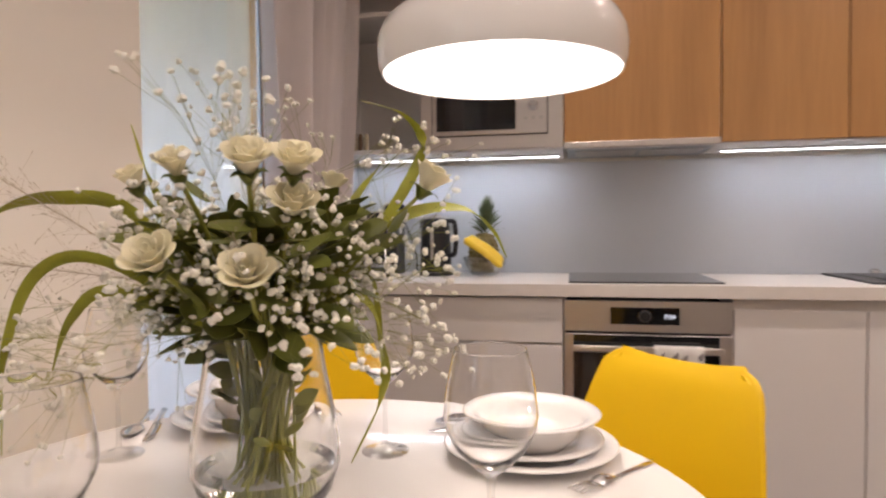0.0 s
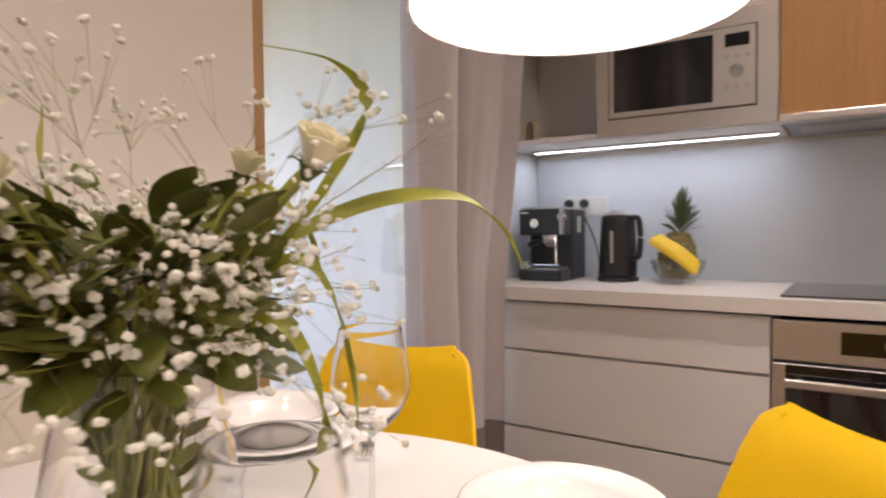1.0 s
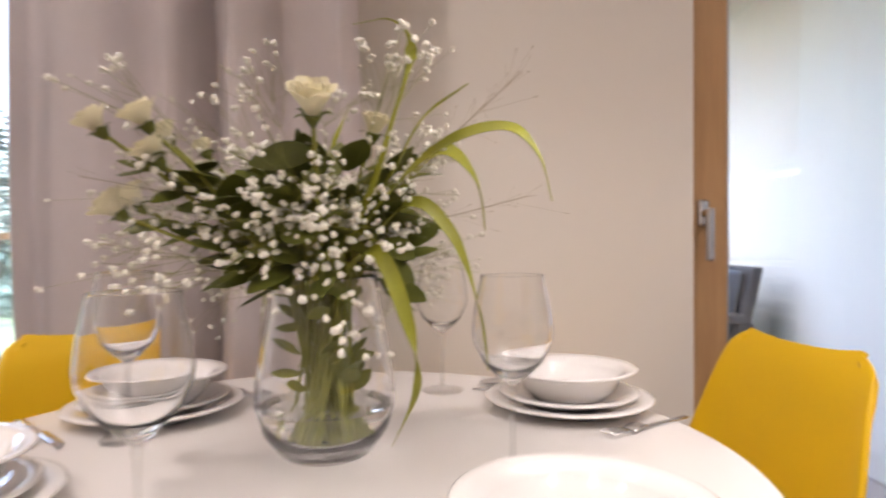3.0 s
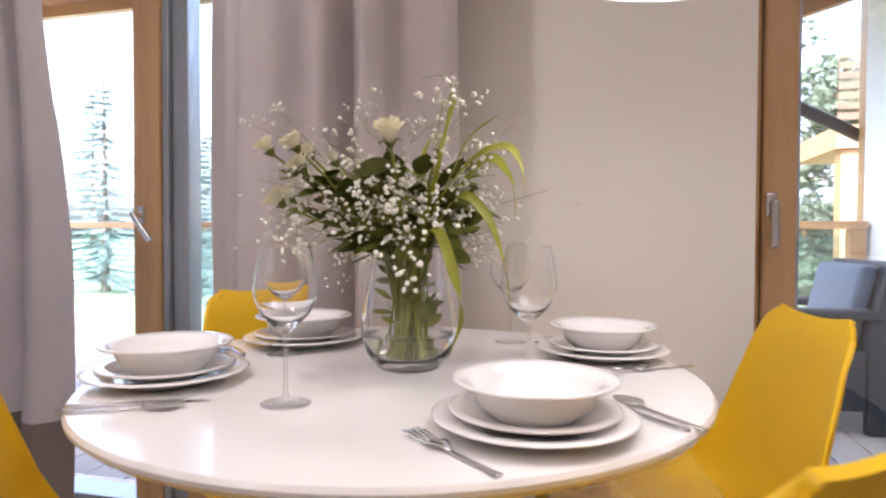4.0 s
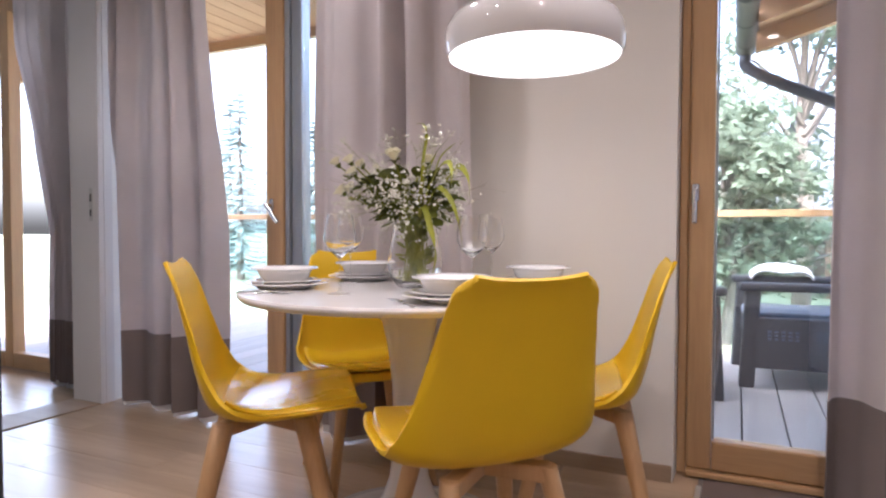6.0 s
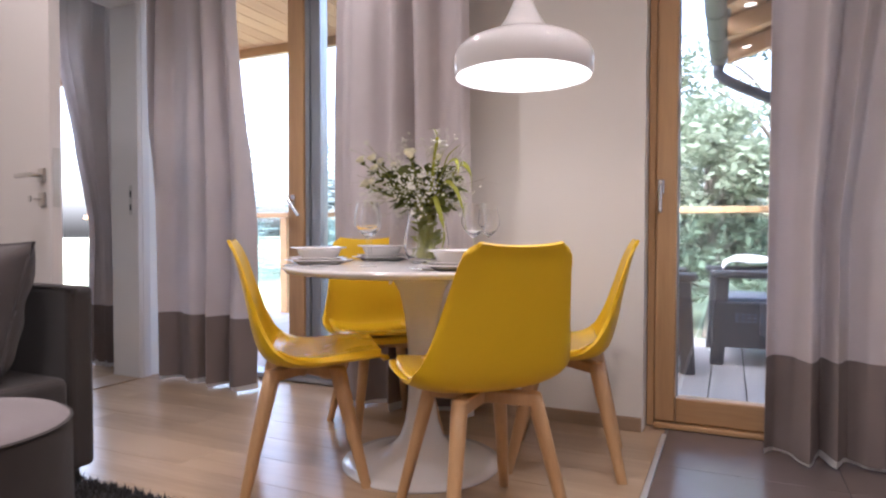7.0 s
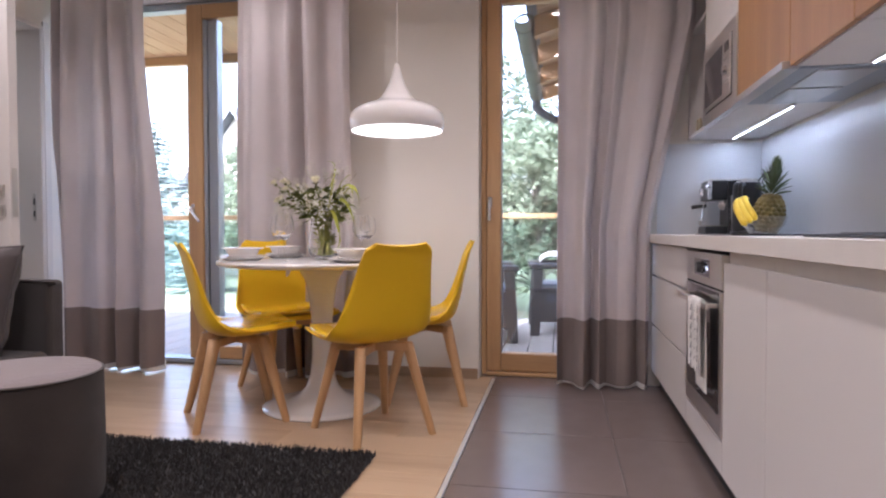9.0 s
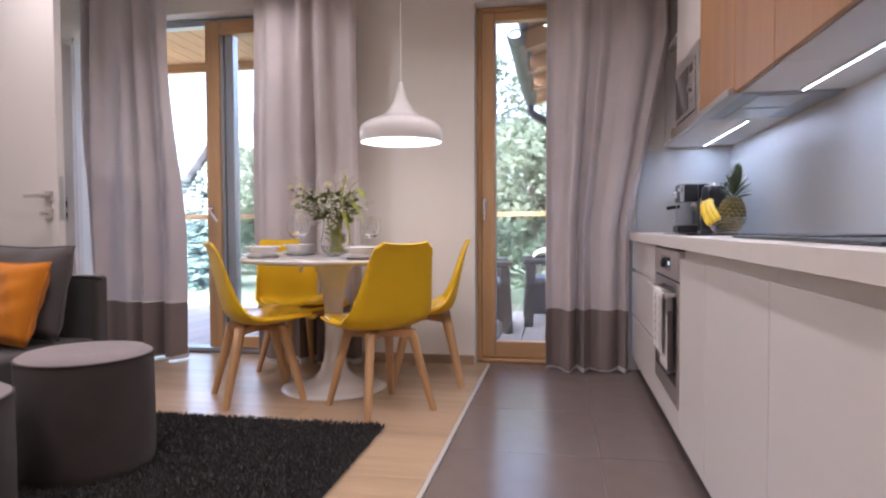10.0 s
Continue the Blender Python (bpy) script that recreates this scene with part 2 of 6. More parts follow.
M = {
    "wall": surf("wall_paint", (0.79, 0.755, 0.695), 0.9, vary=0.03, scale=2, bump=0.12, bscale=260),
    "ceil": surf("ceiling_paint", (0.82, 0.81, 0.79), 0.9, vary=0.02, scale=2),
    "splash": surf("splashback_panel", (0.60, 0.62, 0.65), 0.35, vary=0.05, scale=3, bump=0.03, bscale=400),
    "floor": wood("oak_floor", (0.50, 0.36, 0.232), (0.33, 0.23, 0.143), "X", 0.26, 7, 0.4, 0.35),
    "tile": surf("slate_tile", (0.16, 0.126, 0.115), 0.22, vary=0.10, scale=9, bump=0.08, bscale=140, random=0.25),
    "grout": surf("grout", (0.24, 0.22, 0.205), 0.9, vary=0.1),
    "white_strip": surf("metal_strip", (0.75, 0.74, 0.72), 0.35, 0.6, vary=0.05),
    "cab": surf("white_lacquer", (0.66, 0.63, 0.61), 0.42, vary=0.02, scale=3, spec=0.4),
    "counter": surf("pale_worktop", (0.66, 0.62, 0.58), 0.45, vary=0.06, scale=25, bump=0.05),
    "dark": surf("dark_recess", (0.03, 0.028, 0.027), 0.7, vary=0.2),
    "oak_v": wood("cabinet_oak", (0.45, 0.235, 0.085), (0.30, 0.145, 0.05), "Z", 0.42, 5, 0.1, 0.12),
    "frame": wood("window_pine", (0.58, 0.36, 0.17), (0.40, 0.23, 0.10), "Z", 0.45, 8, 0.15, 0.2),
    "frame_x": wood("window_pine_rail", (0.58, 0.36, 0.17), (0.40, 0.23, 0.10), "X", 0.45, 8, 0.15, 0.2),
    "leg": wood("beech", (0.56, 0.34, 0.16), (0.42, 0.24, 0.10), "Z", 0.5, 10, 0.1, 0.2),
    "base_wood": wood("baseboard_oak", (0.36, 0.26, 0.17), (0.25, 0.17, 0.11), "X", 0.5, 8),
    "yellow": surf("yellow_shell", (0.77, 0.482, 0.002), 0.42, vary=0.05, scale=5, bump=0.03, bscale=500, spec=0.35),
    "pad": surf("yellow_leather", (0.77, 0.482, 0.004), 0.27, vary=0.05, scale=6, bump=0.10, bscale=700, coat=0.5),
    "steel": surf("brushed_steel", (0.66, 0.62, 0.59), 0.33, 0.92, vary=0.1, scale=3, bump=0.12, bscale=300, stretch=(1, 0.03, 1)),
    "chrome": surf("chrome", (0.72, 0.72, 0.73), 0.14, 1.0, vary=0.05),
    "nickel": surf("satin_nickel", (0.55, 0.53, 0.50), 0.3, 1.0, vary=0.06),
    "alu": surf("grey_aluminium", (0.42, 0.45, 0.48), 0.4, 0.7, vary=0.06),
    "black": surf("black_plastic", (0.012, 0.012, 0.013), 0.32, vary=0.2),
    "black_gl": surf("black_glass", (0.010, 0.010, 0.011), 0.08, vary=0.2, coat=0.5),
    "china": surf("white_china", (0.82, 0.80, 0.78), 0.12, vary=0.02, coat=0.6),
    "table": surf("white_table_lacquer", (0.76, 0.735, 0.71), 0.22, vary=0.02, coat=0.3),
    "lamp": surf("white_enamel", (0.80, 0.78, 0.76), 0.07, vary=0.02, coat=0.5),
    "lamp_in": glow("lamp_inner", (1.0, 0.93, 0.82), 0.27),
    "led": glow("led_strip_glow", (0.86, 0.94, 1.0), 0.8),
    "spot": glow("spot_glow", (1.0, 0.86, 0.70), 1.7),
    "glass": solid_glass("drinking_glass"),
    "vase_glass": solid_glass("vase_glass"),
    "glass_stem": clear("glass_stem", (0.985, 0.99, 0.99), 0.02, 0.13, 0.6, 2.0),
    "thin_glass": clear("bowl_glass", (0.992, 0.995, 0.995), 0.01, 0.065, 0.7, 2.2),
    "pane": clear("window_pane", (0.96, 0.98, 0.98), 0.02, 0.10),
    "water": solid_glass("water_body", 1.33, (0.97, 0.98, 0.94)),
    "curtain": weave("curtain_cloth", (0.74, 0.68, 0.67), 700, trans=0.33, sheen=0.1),
    "hem": weave("curtain_hem_cloth", (0.235, 0.192, 0.178), 500, trans=0.0, sheen=0.1),
    "sofa": weave("charcoal_cloth", (0.056, 0.049, 0.046), 500, vary=0.25, sheen=0.15),
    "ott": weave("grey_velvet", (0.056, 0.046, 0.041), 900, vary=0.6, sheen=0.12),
    # ottoman top, set about four times paler than the side
    "ott_top": weave("ottoman_top_cloth", (0.22, 0.185, 0.185), 400, vary=0.2, sheen=0.3),
    "cush": weave("grey_cushion_cloth", (0.085, 0.074, 0.072), 700, vary=0.2, sheen=0.15),
    "orange": weave("orange_velvet", (0.50, 0.165, 0.004), 1200, vary=0.25, sheen=0.15),
    "rug": surf("rug_pile", (0.033, 0.030, 0.028), 0.95, vary=0.6, scale=40, sheen=0.05),
    "door": surf("white_door", (0.68, 0.65, 0.62), 0.5, vary=0.02),
    "rose": surf("rose_petal", (0.90, 0.86, 0.68), 0.6, vary=0.08, scale=60, trans=0.4),
    "gyp": surf("gypsophila_bloom", (0.74, 0.72, 0.63), 0.8, vary=0.06, scale=80),
    "leaf": surf("rose_leaf", (0.125, 0.14, 0.022), 0.45, vary=0.45, scale=30, bump=0.2, bscale=200, trans=0.25),
    "blade": surf("grass_blade", (0.33, 0.34, 0.03), 0.5, vary=0.35, scale=20, trans=0.3),
    "stem": surf("green_stem", (0.23, 0.235, 0.035), 0.5, vary=0.3, scale=40),
    "plume": surf("grass_plume", (0.40, 0.34, 0.24), 0.8, vary=0.2),
    "banana": surf("banana_skin", (0.80, 0.55, 0.03), 0.45, vary=0.15, scale=15),
    "pine": surf("pineapple_skin", (0.17, 0.13, 0.035), 0.6, vary=0.5, scale=50, bump=0.4, bscale=120),
    "pineleaf": surf("pineapple_leaf", (0.085, 0.11, 0.045), 0.55, vary=0.4, scale=25),
    "towel": weave("towel_cloth", (0.74, 0.72, 0.69), 900),
    "towel_grey": weave("towel_print", (0.20, 0.18, 0.19), 900),
    "rattan": surf("anthracite_resin", (0.030, 0.034, 0.042), 0.5, vary=0.25, scale=12, bump=0.3, bscale=150),
    "seatpad": weave("blue_grey_pad", (0.10, 0.13, 0.18), 500),
    "blanket": weave("white_blanket", (0.75, 0.74, 0.72), 300),
    "deck": wood("grey_deck", (0.46, 0.42, 0.39), (0.33, 0.30, 0.28), "Y", 0.7, 8, 0.0, 0.35),
    "soffit": wood("spruce_soffit", (0.55, 0.33, 0.17), (0.40, 0.22, 0.10), "Y", 0.6, 6, 0.0, 0.3),
    "zinc": surf("dark_gutter", (0.06, 0.065, 0.075), 0.4, 0.5, vary=0.2),
    "grass": surf("meadow", (0.20, 0.22, 0.14), 0.95, vary=0.4, scale=1.5),
    "leaves": surf("tree_leaf", (0.18, 0.22, 0.15), 0.7, vary=0.35, scale=0.8, trans=0.45),
    "needles": surf("spruce_needles", (0.19, 0.25, 0.24), 0.8, vary=0.4, scale=1.5, trans=0.2),
    "bark": surf("bark", (0.17, 0.14, 0.115), 0.9, vary=0.4, scale=5, bump=0.5, bscale=30),
    "slate": surf("roof_slate", (0.17, 0.18, 0.21), 0.6, vary=0.25, scale=3),
    "render_white": surf("white_render", (0.80, 0.80, 0.79), 0.9, vary=0.03, scale=2, bump=0.2, bscale=120),
    "render": surf("house_render", (0.62, 0.58, 0.53), 0.9, vary=0.06, scale=1),
    "brown": wood("dark_timber", (0.16, 0.09, 0.05), (0.09, 0.05, 0.03), "X", 0.6, 5, 0, 0.2),
    "pane_far": surf("far_glass", (0.05, 0.06, 0.07), 0.1, vary=0.1),
}


# ---- mesh helpers ----
def mesh_ob(name, bm, material, parent=None, smooth=False, label=""):
    me = bpy.data.meshes.new(name)
    if smooth:
        for f in bm.faces:
            f.smooth = True
    bm.to_mesh(me)
    bm.free()
    if smooth:
        me.set_sharp_from_angle(angle=radians(75))
    for mt in (material if isinstance(material, (list, tuple)) else [material]):
        me.materials.append(mt)
    ob = new(name, me)
    if parent is not None:
        ob.parent = parent
    if label:
        ob["label"] = label
    return ob


def part(name, bm, material, parent, label="", smooth=False):
    return mesh_ob(name, bm, material, parent, smooth, label)


def thing(name, label, category, group="", kind="", at=None):
    ob = new(name)
    ob.empty_display_size = 0.05
    if at is not None:
        ob.matrix_world = at
    return tagged(ob, label, category, group, kind)


def box(x0, x1, y0, y1, z0, z1, bevel=0.0, seg=2, bm=None):
    own = bmesh.new()
    vs = [own.verts.new((x, y, z)) for x in (x0, x1) for y in (y0, y1) for z in (z0, z1)]
    for q in ((0, 1, 3, 2), (4, 6, 7, 5), (0, 4, 5, 1), (2, 3, 7, 6), (0, 2, 6, 4), (1, 5, 7, 3)):
        own.faces.new([vs[i] for i in q])
    if bevel:
        bmesh.ops.bevel(own, geom=own.edges[:], offset=bevel, segments=seg, affect="EDGES", profile=0.5)
    if bm is None:
        return own
    return merge(bm, own)


def merge(bm, other, m=None):
    if m is not None:
        bmesh.ops.transform(other, matrix=m, verts=other.verts)
    tmp = bpy.data.meshes.new("tmp")
    other.to_mesh(tmp)
    other.free()
    bm.from_mesh(tmp)
    bpy.data.meshes.remove(tmp)
    return bm


def moved(bm, m):
    bmesh.ops.transform(bm, matrix=m, verts=bm.verts)
    return bm


def lathe(profile, seg=32, closed=False):
    """Turns a profile of (radius, height) round z."""
    bm = bmesh.new()
    rings = []
    for r, z in profile:
        if r < 1e-5:
            rings.append([bm.verts.new((0, 0, z))])
        else:
            rings.append([bm.verts.new((r * math.cos(2 * math.pi * i / seg), r * math.sin(2 * math.pi * i / seg), z)) for i in range(seg)])
    pairs = list(zip(rings, rings[1:])) + ([(rings[-1], rings[0])] if closed else [])
    for a, b in pairs:
        for i in range(seg):
            j = (i + 1) % seg
            q = []
            for v in (a[i % len(a)], a[j % len(a)], b[j % len(b)], b[i % len(b)]):
                if v not in q:
                    q.append(v)
            if len(q) > 2:
                bm.faces.new(q)
    return bm


def closed(bm):
    bmesh.ops.recalc_face_normals(bm, faces=bm.faces)
    return bm


def tube(points, radius, seg=8, taper=None):
    """A round bar along points."""
    bm = bmesh.new()
    pts = [Vector(p) for p in points]
    rings = []
    for i, p in enumerate(pts):
        d = (pts[min(i + 1, len(pts) - 1)] - pts[max(i - 1, 0)]).normalized()
        q = d.to_track_quat("Z", "Y")
        r = radius if taper is None else radius + (taper - radius) * i / max(1, len(pts) - 1)
        rings.append([bm.verts.new(p + q @ Vector((r * math.cos(2 * math.pi * k / seg), r * math.sin(2 * math.pi * k / seg), 0))) for k in range(seg)])
    for a, b in zip(rings, rings[1:]):
        for k in range(seg):
            bm.faces.new((a[k], a[(k + 1) % seg], b[(k + 1) % seg], b[k]))
    bm.faces.new(rings[0][::-1])
    bm.faces.new(rings[-1])
    return bm


def bend(points, n=12):
    """A smooth line through points."""
    p = [Vector(q) for q in points]
    p = [p[0] * 2 - p[1]] + p + [p[-1] * 2 - p[-2]]
    out = []
    for i in range(1, len(p) - 2):
        for k in range(n):
            t = k / n
            out.append(0.5 * ((2 * p[i]) + (p[i + 1] - p[i - 1]) * t + (2 * p[i - 1] - 5 * p[i] + 4 * p[i + 1] - p[i + 2]) * t * t
                              + (3 * p[i] - p[i - 1] - 3 * p[i + 1] + p[i + 2]) * t ** 3))
    return out + [p[-2]]


def sheet(grid, thick=0.0):
    """A mesh over rows of points, with thickness."""
    bm = bmesh.new()
    rows = [[bm.verts.new(p) for p in r] for r in grid]
    for a, b in zip(rows, rows[1:]):
        for i in range(len(a) - 1):
            bm.faces.new((a[i], a[i + 1], b[i + 1], b[i]))
    bm.normal_update()
    if thick:
        nr, nc = len(rows), len(rows[0])
        back = [[bm.verts.new(v.co - v.normal * thick) for v in r] for r in rows]
        for a, b in zip(back, back[1:]):
            for i in range(nc - 1):
                bm.faces.new((a[i + 1], a[i], b[i], b[i + 1]))
        rim = [(r, 0) for r in range(nr)] + [(nr - 1, c) for c in range(1, nc)] + [(r, nc - 1) for r in range(nr - 2, -1, -1)] + [(0, c) for c in range(nc - 2, 0, -1)]
        for (a, b), (c, d) in zip(rim, rim[1:] + rim[:1]):
            bm.faces.new((rows[a][b], back[a][b], back[c][d], rows[c][d]))
        bmesh.ops.recalc_face_normals(bm, faces=bm.faces)
    return bm


def from_arrays(name, verts, faces, material, parent=None, smooth=False):
    me = bpy.data.meshes.new(name)
    me.from_pydata([tuple(v) for v in verts], [], faces)
    me.materials.append(material)
    if smooth:
        me.polygons.foreach_set("use_smooth", [True] * len(me.polygons))
    me.update()
    ob = new(name, me)
    if parent is not None:
        ob.parent = parent
    return ob


# ---- the room's shell ----
WALL_Y, WALL_OUT, LEFT_X, KIT_X, BACK_Y, CEIL = 0.62, 0.95, -1.935, 2.41, -5.0, 2.6
WIN_L, DOOR_R, WIN_B = (-1.885, -0.385), (0.852, 1.81), (-3.85, -2.50)
HEAD, WIN_HEAD = 2.335, 2.40


def structure(name, bm, material, label, category):
    return tagged(mesh_ob(name, bm, material), label, category, kind="structure")


bm = bmesh.new()
for x0, x1 in ((-4.6, WIN_B[0]), (WIN_B[1], WIN_L[0]), (WIN_L[1], DOOR_R[0]), (DOOR_R[1], KIT_X + 0.2)):
    box(x0, x1, WALL_Y, WALL_OUT, -0.05, CEIL, bm=bm)
for (x0, x1), hz in ((WIN_B, WIN_HEAD), (WIN_L, WIN_HEAD), (DOOR_R, HEAD)):
    box(x0, x1, WALL_Y, WALL_OUT, hz, CEIL, bm=bm)
structure("wall_north", bm, M["wall"], "white painted plaster wall with glazed openings", "wall")
structure("wall_east", box(KIT_X, KIT_X + 0.2, BACK_Y, WALL_Y - 0.002, -0.05, CEIL), M["wall"], "white painted wall behind the kitchen run", "wall")
structure("wall_south", box(-4.6, KIT_X + 0.2, BACK_Y - 0.2, BACK_Y - 0.002, -0.05, CEIL), M["wall"], "plain white painted wall closing the room", "wall")
DOORWAY = (-0.445, 0.43)
bm = bmesh.new()
box(LEFT_X - 0.19, LEFT_X, DOORWAY[1], WALL_Y - 0.002, -0.05, CEIL, bm=bm)
box(LEFT_X - 0.19, LEFT_X, BACK_Y, DOORWAY[0], -0.05, CEIL, bm=bm)
box(LEFT_X - 0.19, LEFT_X, DOORWAY[0], DOORWAY[1], 2.19, CEIL, bm=bm)
structure("wall_west", bm, M["wall"], "white painted partition wall with an open doorway", "wall")
structure("wall_bedroom", box(-4.8, -4.6, BACK_Y, WALL_OUT, -0.05, CEIL), M["wall"], "plain white wall of the next room", "wall")
structure("ceiling", box(-4.8, KIT_X + 0.2, BACK_Y - 0.2, WALL_OUT, CEIL + 0.002, CEIL + 0.15), M["ceil"], "flat white painted ceiling", "ceiling")

# ---- floors ----
EDGE = 0.935
floor = structure("floor", box(-4.6, EDGE, BACK_Y, WALL_OUT, -0.1, -0.006), M["floor"], "warm oak laminate plank floor", "floor")
tile_floor = structure("tile_floor", box(EDGE + 0.001, KIT_X, BACK_Y, WALL_OUT, -0.1, -0.006), M["grout"], "dark slate-grey square tile floor", "floor")
structure("trim", box(EDGE - 0.004, EDGE + 0.014, BACK_Y + 0.01, WALL_Y, -0.006, 0.004, 0.002), M["white_strip"], "thin pale metal strip between oak and tiles", "floor strip")
for x0, x1, nm in ((WIN_L[1] + 0.02, DOOR_R[0] - 0.004, "baseboard"),):
    structure(nm, box(x0, x1, WALL_Y - 0.014, WALL_Y - 0.001, 0, 0.06, 0.003), M["base_wood"], "low oak skirting board along the white wall", "skirting board")
structure("baseboard", box(LEFT_X + 0.001, LEFT_X + 0.014, BACK_Y, DOORWAY[0] - 0.08, 0, 0.06, 0.003), M["base_wood"], "low oak skirting board along the partition", "skirting board")


# ---- windows and doors ----
def lever(parent, x, y, z, angle=0.0, length=0.115):
    """A window lever: a rounded plate, a neck and a bar that hangs down, turned by angle."""
    plate = part("handle_plate", moved(box(-0.014, 0.014, -0.009, 0.009, -0.034, 0.034, 0.008, 3), pose(x, y, z)), M["chrome"], parent, "chrome handle plate")
    bar = merge(tube([(0, 0, 0), (0, -0.038, 0)], 0.009, 10), moved(box(-0.0095, 0.0095, -0.047, -0.031, -length, 0.012, 0.006, 3), pose(0, 0, 0)))
    part("handle", moved(bar, pose(x, y - 0.005, z, 0, angle, 0)), M["chrome"], plate, "chrome lever handle")


def stick(parent, name, x0, x1, y0, y1, z0, z1, mt, bevel=0.006, label=""):
    return part(name, box(x0, x1, y0, y1, z0, z1, bevel), mt, parent, label)


FY = 0.72
balcony_door = thing("door_1", "closed pine-framed glazed balcony door with chrome lever", "balcony door", kind="structure")
x0, x1 = DOOR_R
for a, b in ((x0 + 0.002, x0 + 0.034), (x1 - 0.034, x1 - 0.002)):
    stick(balcony_door, "door_frame", a, b, FY + 0.012, FY + 0.09, 0.0, HEAD - 0.004, M["frame"])
stick(balcony_door, "door_frame", x0 + 0.036, x1 - 0.036, FY + 0.012, FY + 0.09, HEAD - 0.036, HEAD - 0.004, M["frame_x"])
stick(balcony_door, "threshold", x0 + 0.036, x1 - 0.036, FY - 0.02, FY + 0.09, 0.001, 0.024, M["frame_x"])
stick(balcony_door, "stile", x0 + 0.036, x0 + 0.121, FY, FY + 0.07, 0.028, HEAD - 0.04, M["frame"], 0.008)
stick(balcony_door, "stile", x1 - 0.121, x1 - 0.036, FY, FY + 0.07, 0.028, HEAD - 0.04, M["frame"], 0.008)
stick(balcony_door, "rail", x0 + 0.123, x1 - 0.123, FY, FY + 0.07, 0.028, 0.137, M["frame_x"], 0.008)
stick(balcony_door, "rail", x0 + 0.123, x1 - 0.123, FY, FY + 0.07, 2.237, HEAD - 0.04, M["frame_x"], 0.008)
for a, b, c, d in ((x0 + 0.123, x0 + 0.131, 0.139, 2.235), (x1 - 0.131, x1 - 0.123, 0.139, 2.235)):
    stick(balcony_door, "glazing_bead", a, b, FY + 0.02, FY + 0.034, c, d, M["alu"], 0.002)
pn = part("pane", box(x0 + 0.124, x1 - 0.124, FY + 0.036, FY + 0.042, 0.139, 2.235), M["pane"], balcony_door)
pn.visible_shadow = False
lever(balcony_door, 0.909, FY - 0.005, 1.05)

window = thing("window_1", "tall pine-framed terrace window with one leaf ajar", "window", kind="structure")
x0, x1 = WIN_L
stick(window, "window_frame", x0 + 0.002, x0 + 0.06, FY + 0.03, FY + 0.11, 0, WIN_HEAD - 0.004, M["frame"])
stick(window, "window_frame", x1 - 0.06, x1 - 0.002, FY + 0.03, FY + 0.11, 0, WIN_HEAD - 0.004, M["frame"])
stick(window, "window_frame", x0 + 0.062, x1 - 0.062, FY + 0.03, FY + 0.11, WIN_HEAD - 0.05, WIN_HEAD - 0.004, M["alu"], label="grey aluminium head rail")
stick(window, "threshold", x0 + 0.062, x1 - 0.062, FY + 0.0, FY + 0.13, 0.001, 0.03, M["alu"], label="grey aluminium threshold")
stick(window, "stile", -1.103, -0.994, FY, FY + 0.066, 0.035, WIN_HEAD - 0.03, M["frame"], 0.008)
for a, b, d in ((-0.992, -0.966, 0.012), (-0.964, -0.922, 0.03), (-0.920, -0.893, 0.018)):
    stick(window, "stile_profile", a, b, FY + d, FY + 0.09, 0.035, WIN_HEAD - 0.13, M["alu"], 0.004, "grey aluminium profile")
stick(window, "stile", -0.505, -0.449, FY, FY + 0.066, 0.035, WIN_HEAD - 0.03, M["frame"], 0.008)
stick(window, "rail", -0.992, -0.507, FY, FY + 0.066, WIN_HEAD - 0.128, WIN_HEAD - 0.03, M["frame_x"], 0.008)
stick(window, "rail", -0.891, -0.507, FY, FY + 0.066, 0.035, 0.12, M["frame_x"], 0.008)
pn = part("pane", box(-0.892, -0.506, FY + 0.036, FY + 0.042, 0.121, WIN_HEAD - 0.13), M["pane"], window)
pn.visible_shadow = False
lever(window, -1.062, FY - 0.005, 1.03, -38)

window2 = thing("window_2", "pine-framed window of the next room", "window", kind="structure")
x0, x1 = WIN_B
for a, b in ((x0 + 0.002, x0 + 0.09), (-3.3, -3.21), (x1 - 0.09, x1 - 0.002)):
    stick(window2, "window_frame", a, b, FY, FY + 0.08, 0, WIN_HEAD - 0.004, M["frame"])
for a, b in ((0.0, 0.1), (WIN_HEAD - 0.1, WIN_HEAD - 0.004)):
    stick(window2, "window_frame", x0 + 0.092, -3.302, FY, FY + 0.08, a, b, M["frame_x"])
    stick(window2, "window_frame", -3.208, x1 - 0.092, FY, FY + 0.08, a, b, M["frame_x"])

# the open inner door and its casing
casing = thing("door_casing", "white painted door casing with a steel strike plate", "door frame", kind="structure")
jx0, jx1 = LEFT_X - 0.205, LEFT_X + 0.015
stick(casing, "jamb", jx0, jx1, DOORWAY[1] - 0.03, DOORWAY[1] - 0.001, 0, 2.16, M["door"], 0.003)
stick(casing, "jamb", jx0, jx1, DOORWAY[0] + 0.001, DOORWAY[0] + 0.03, 0, 2.16, M["door"], 0.003)
stick(casing, "jamb", jx0, jx1, DOORWAY[0] + 0.001, DOORWAY[1] - 0.001, 2.161, 2.189, M["door"], 0.003)
stick(casing, "architrave", LEFT_X + 0.001, LEFT_X + 0.016, DOORWAY[1] - 0.001, DOORWAY[1] + 0.05, 0, 2.22, M["door"], 0.004)
stick(casing, "architrave", LEFT_X + 0.001, LEFT_X + 0.016, DOORWAY[0] - 0.07, DOORWAY[0], 0, 2.22, M["door"], 0.004)
